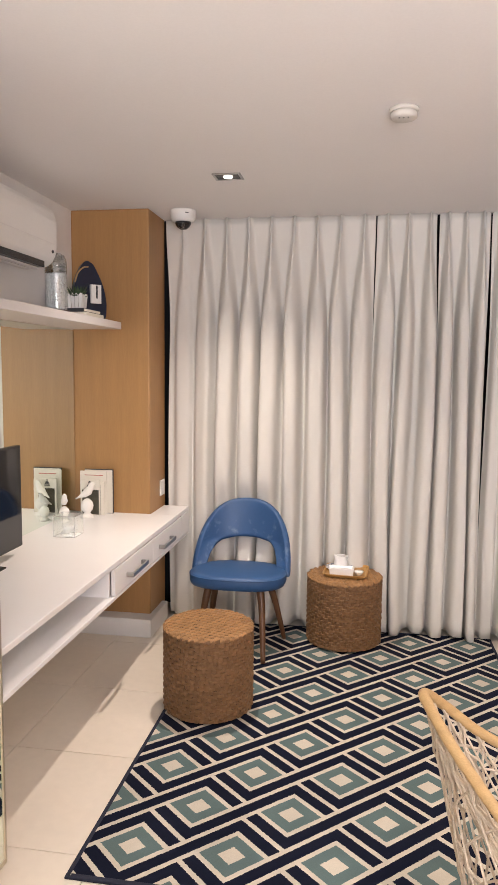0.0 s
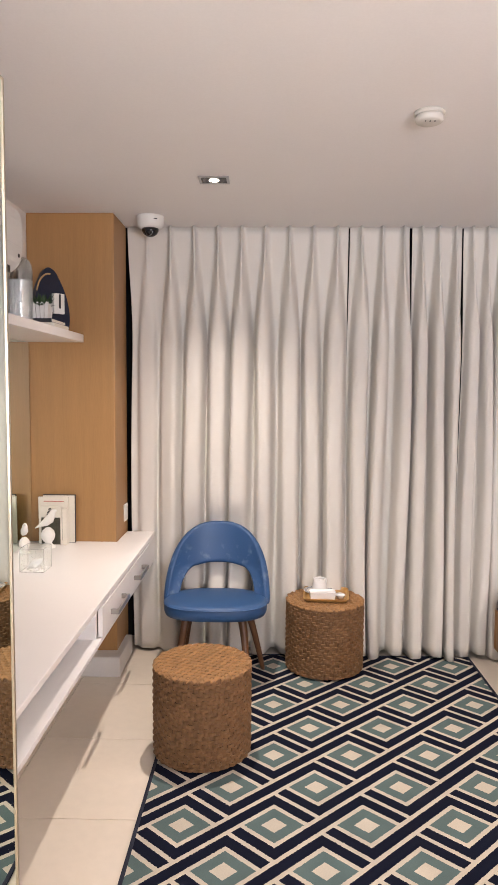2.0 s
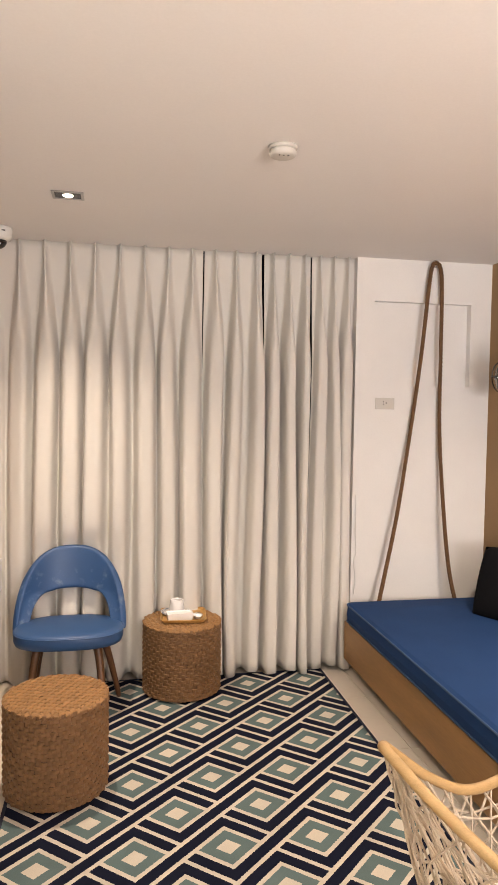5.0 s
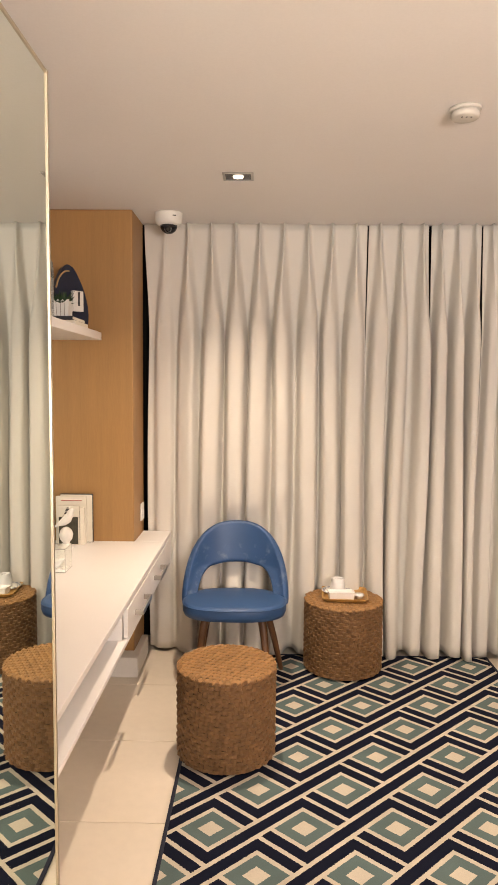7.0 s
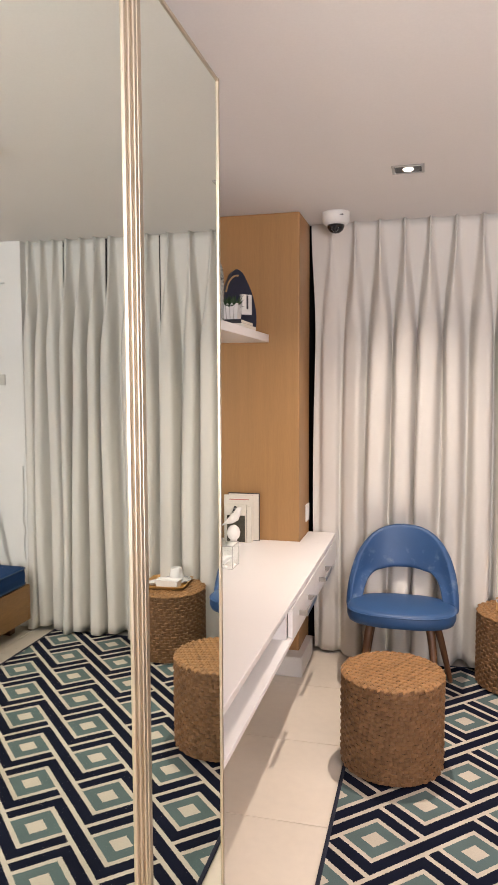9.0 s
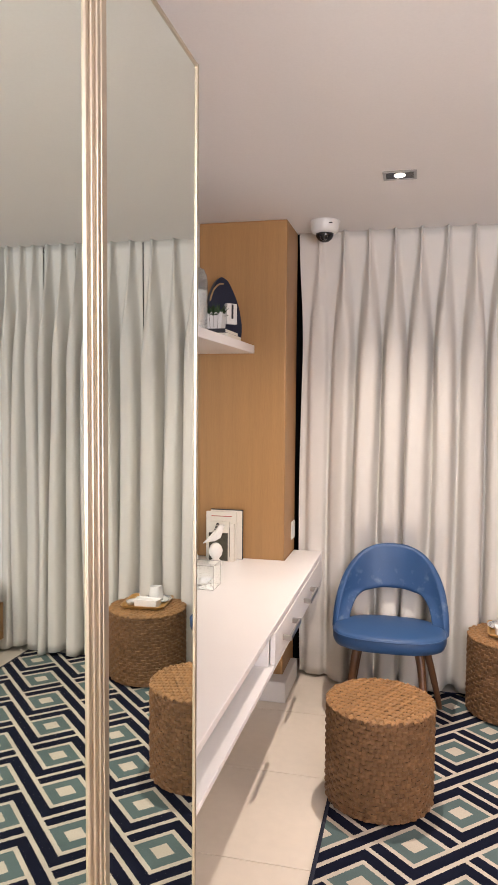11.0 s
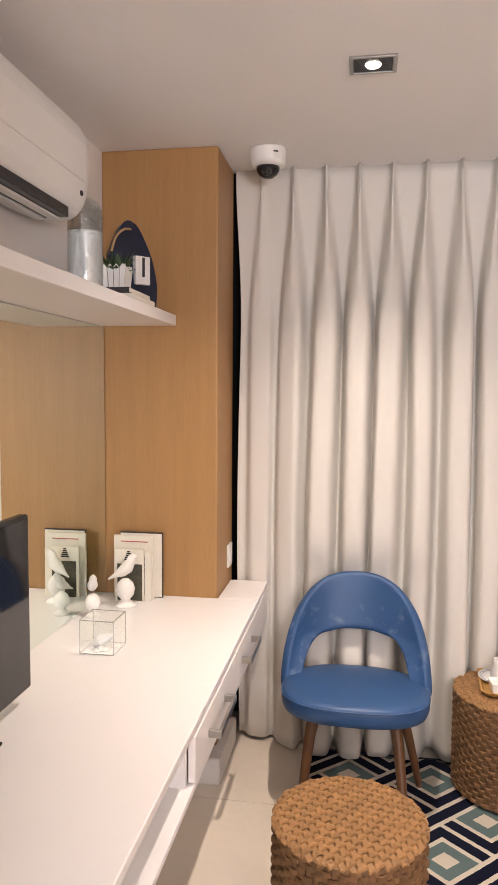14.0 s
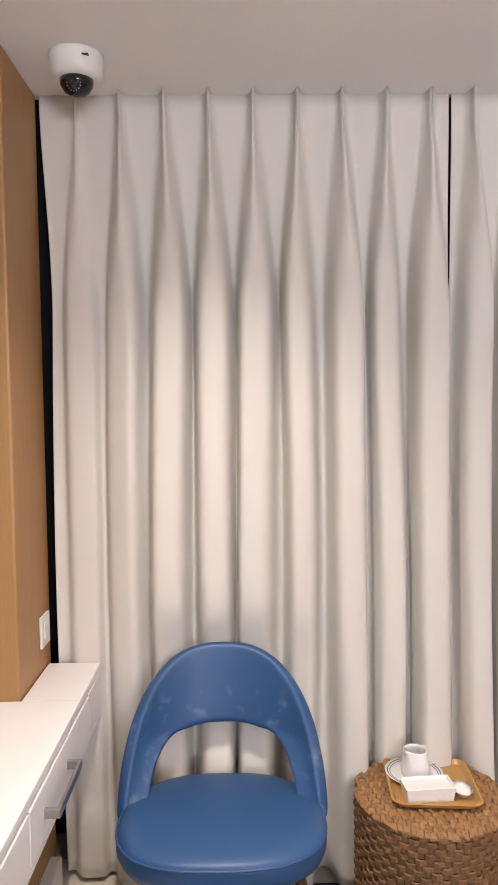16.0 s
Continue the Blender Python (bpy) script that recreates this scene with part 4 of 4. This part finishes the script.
part("hook", tube(smooth_path([(LX, LY, LZ + 0.17), (LX - 0.02, LY, LZ + 0.205), (LX, LY, LZ + 0.235), (LX + 0.06, LY, LZ + 0.20), (X1 - 0.002, LY, LZ + 0.14)]), 0.005, 8), BLACK, lan, "", True)
part("wall_plate", box(X1 - 0.014, X1 - 0.001, LY - 0.04, LY + 0.04, LZ + 0.06, LZ + 0.20, 0.003), BLACK, lan)

# ---- ceiling fixtures ----
# second and third fixtures are assumed, to go with the added fill lamps
for i, (lx, ly) in enumerate(DOWNLIGHTS):
    dl = thing("downlight", lx, ly, CEIL, "square recessed chrome downlight in the ceiling", "ceiling light", "recessed downlights")
    bm = bmesh.new()
    for a in ((-0.056, 0.056, -0.056, -0.046), (-0.056, 0.056, 0.046, 0.056), (-0.056, -0.046, -0.046, 0.046), (0.046, 0.056, -0.046, 0.046)):
        add_box(bm, lx + a[0] * 1.25, lx + a[1] * 1.25, ly + a[2], ly + a[3], CEIL - 0.007, CEIL - 0.0005, 0.0015)
    part("trim_frame", bm, CHROME, dl, "polished chrome frame")
    part("recess", box(lx - 0.057, lx + 0.057, ly - 0.0455, ly + 0.0455, CEIL - 0.0035, CEIL - 0.0008), BLACK, dl, "black recess")
    part("lamp_face", lathe([(0.024, 0), (0.021, -0.004)], lx, ly, CEIL - 0.0038, 28), GLOW, dl, "lit lamp face")

smoke = thing("smoke_detector", 1.282, 3.371, CEIL, "round beige-white smoke detector on the ceiling", "smoke detector")
part("base", lathe([(0.050, -0.012), (0.053, -0.008), (0.053, -0.0005)], 1.282, 3.371, CEIL, 40), OUTLETGREY, smoke, "", True)
part("head", lathe([(0.020, -0.038), (0.042, -0.036), (0.047, -0.032), (0.049, -0.022), (0.046, -0.0125)], 1.282, 3.371, CEIL, 40), OUTLETGREY, smoke, "", True)
for k in range(3):
    part("vent", box(1.262 + 0.016 * k, 1.266 + 0.016 * k, 3.345, 3.352, CEIL - 0.0395, CEIL - 0.0375), INK, smoke)

cam_ob = thing("dome_camera", 0.075, 4.845, CEIL, "white ceiling dome security camera, smoked bubble", "security camera")
KX, KY = 0.075, 4.85
part("housing", lathe([(0.052, -0.068), (0.066, -0.062), (0.074, -0.048), (0.077, -0.008), (0.077, -0.0005)], KX, KY, CEIL, 40), PLASTIC, cam_ob, "", True)
part("dome", lathe([(0.004, -0.112), (0.020, -0.109), (0.036, -0.098), (0.046, -0.082), (0.048, -0.068)], KX, KY, CEIL, 36), DOME, cam_ob, "smoked glass dome", True)
for k in range(16):
    a = 2 * math.pi * k / 16
    v = Vector((0.019 * math.cos(a), -0.036, 0.022 * math.sin(a) - 0.004))
    part("infrared_led", lathe([(0.0018, 0), (0.0018, 0.002), (0.001, 0.003)], 0, 0, 0, 8), CHROME, cam_ob).matrix_basis = look((KX + v.x, KY + v.y - 0.002, CEIL - 0.085 + v.z), (KX, KY + 0.03, CEIL - 0.08))
part("name_mark", box(KX + 0.03, KX + 0.048, KY - 0.0705, KY - 0.06, CEIL - 0.028, CEIL - 0.024), INK, cam_ob)

# ---- net chair ----
net = thing("net_chair", 1.68, 2.2, 0, "rattan-rimmed chair with knotted cord net", "chair")
RIM = [(1.34, 2.45, 0.82), (1.40, 2.50, 0.765), (1.50, 2.515, 0.69), (1.62, 2.53, 0.64), (1.78, 2.58, 0.645), (1.95, 2.55, 0.72), (2.02, 2.30, 0.79), (1.98, 2.05, 0.76), (1.85, 1.88, 0.70), (1.66, 1.90, 0.66), (1.52, 2.06, 0.685), (1.41, 2.25, 0.755), (1.345, 2.39, 0.815)]
rim = smooth_path(RIM, 8, True)
part("rim", tube(rim, 0.014, 10, True), RATTAN, net, "honey rattan-wrapped rim", True)
part("base_ring", tube([(1.70 + 0.23 * math.cos(k * math.pi / 16), 2.22 + 0.23 * math.sin(k * math.pi / 16), 0.018) for k in range(32)], 0.015, 8, True), RATTAN, net, "", True)
nr, lev = len(rim), 12
rng = random.Random(9)


def net_pt(i, k):
    p = rim[i % nr]
    a = math.atan2(p.y - 2.22, p.x - 1.70)
    f = k / lev
    rr = 0.23 + (math.hypot(p.x - 1.70, p.y - 2.22) - 0.23) * (1 - f) ** 1.3
    return Vector((1.70 + rr * math.cos(a), 2.22 + rr * math.sin(a), 0.02 + (p.z - 0.02) * (1 - f))) + Vector((rng.uniform(-1, 1), rng.uniform(-1, 1), rng.uniform(-1, 1))) * 0.007


gridp = [[net_pt(i * 2, k) if k else Vector(rim[(i * 2) % nr]) for k in range(lev + 1)] for i in range(nr // 2)]
bm = bmesh.new()
h2 = nr // 2
for k in range(lev):
    for i in range(h2):
        s = 1 if (i + k) % 2 else -1
        add_tube(bm, [gridp[i][k], gridp[(i + s) % h2][k + 1]], 0.0033, 5)
        if k % 3 == 1:
            add_tube(bm, [gridp[i][k], gridp[(i + 1) % h2][k]], 0.0036, 5)
tagged(part("cord_net", bm, CORD, net, "knotted natural cord netting"), kind="stuff")


def inner_pt(i, k):
    p = rim[i % nr]
    f = k / 8
    c = Vector((1.72, 2.22, 0.36))
    q = Vector(p).lerp(c, f * 0.92)
    q.z = p.z + (0.36 - p.z) * (1 - (1 - f) ** 2)
    return q + Vector((rng.uniform(-1, 1), rng.uniform(-1, 1), rng.uniform(-1, 1))) * 0.008


gi = [[inner_pt(i * 2, k) if k else Vector(rim[(i * 2) % nr]) for k in range(9)] for i in range(h2)]
bm = bmesh.new()
for k in range(8):
    for i in range(h2):
        s = 1 if (i + k) % 2 else -1
        add_tube(bm, [gi[i][k], gi[(i + s) % h2][k + 1]], 0.0031, 5)
        if k % 2:
            add_tube(bm, [gi[i][k], gi[(i + 1) % h2][k]], 0.0034, 5)
tagged(part("seat_net", bm, CORD, net, "knotted natural cord seat"), kind="stuff")
cu = thing("cushion", 1.74, 2.2, 0.47, "round cream cushion in the net chair", "cushion")
o = part("cover", pillow_bm(0.20, 0.20, 0.07), CUSHION, cu, "", True)
o.matrix_parent_inverse = Matrix()

# ---- floor tiles ----
floor = bpy.data.objects["floor"]
tile_mesh = None
xs = [-0.285 + 0.6 * k for k in range(-1, 6)]
ys = [2.775 + 0.6 * k for k in range(-7, 5)]
for x in xs:
    for y in ys:
        if tile_mesh is None:
            t = part("tile", box(0.0016, 0.5984, 0.0016, 0.5984, -0.012, 0.0, 0.0012, 1), TILE, floor)
            tile_mesh = t.data
        else:
            t = new("tile", tile_mesh)
            t.parent = floor
        t.location = (x, y, 0)
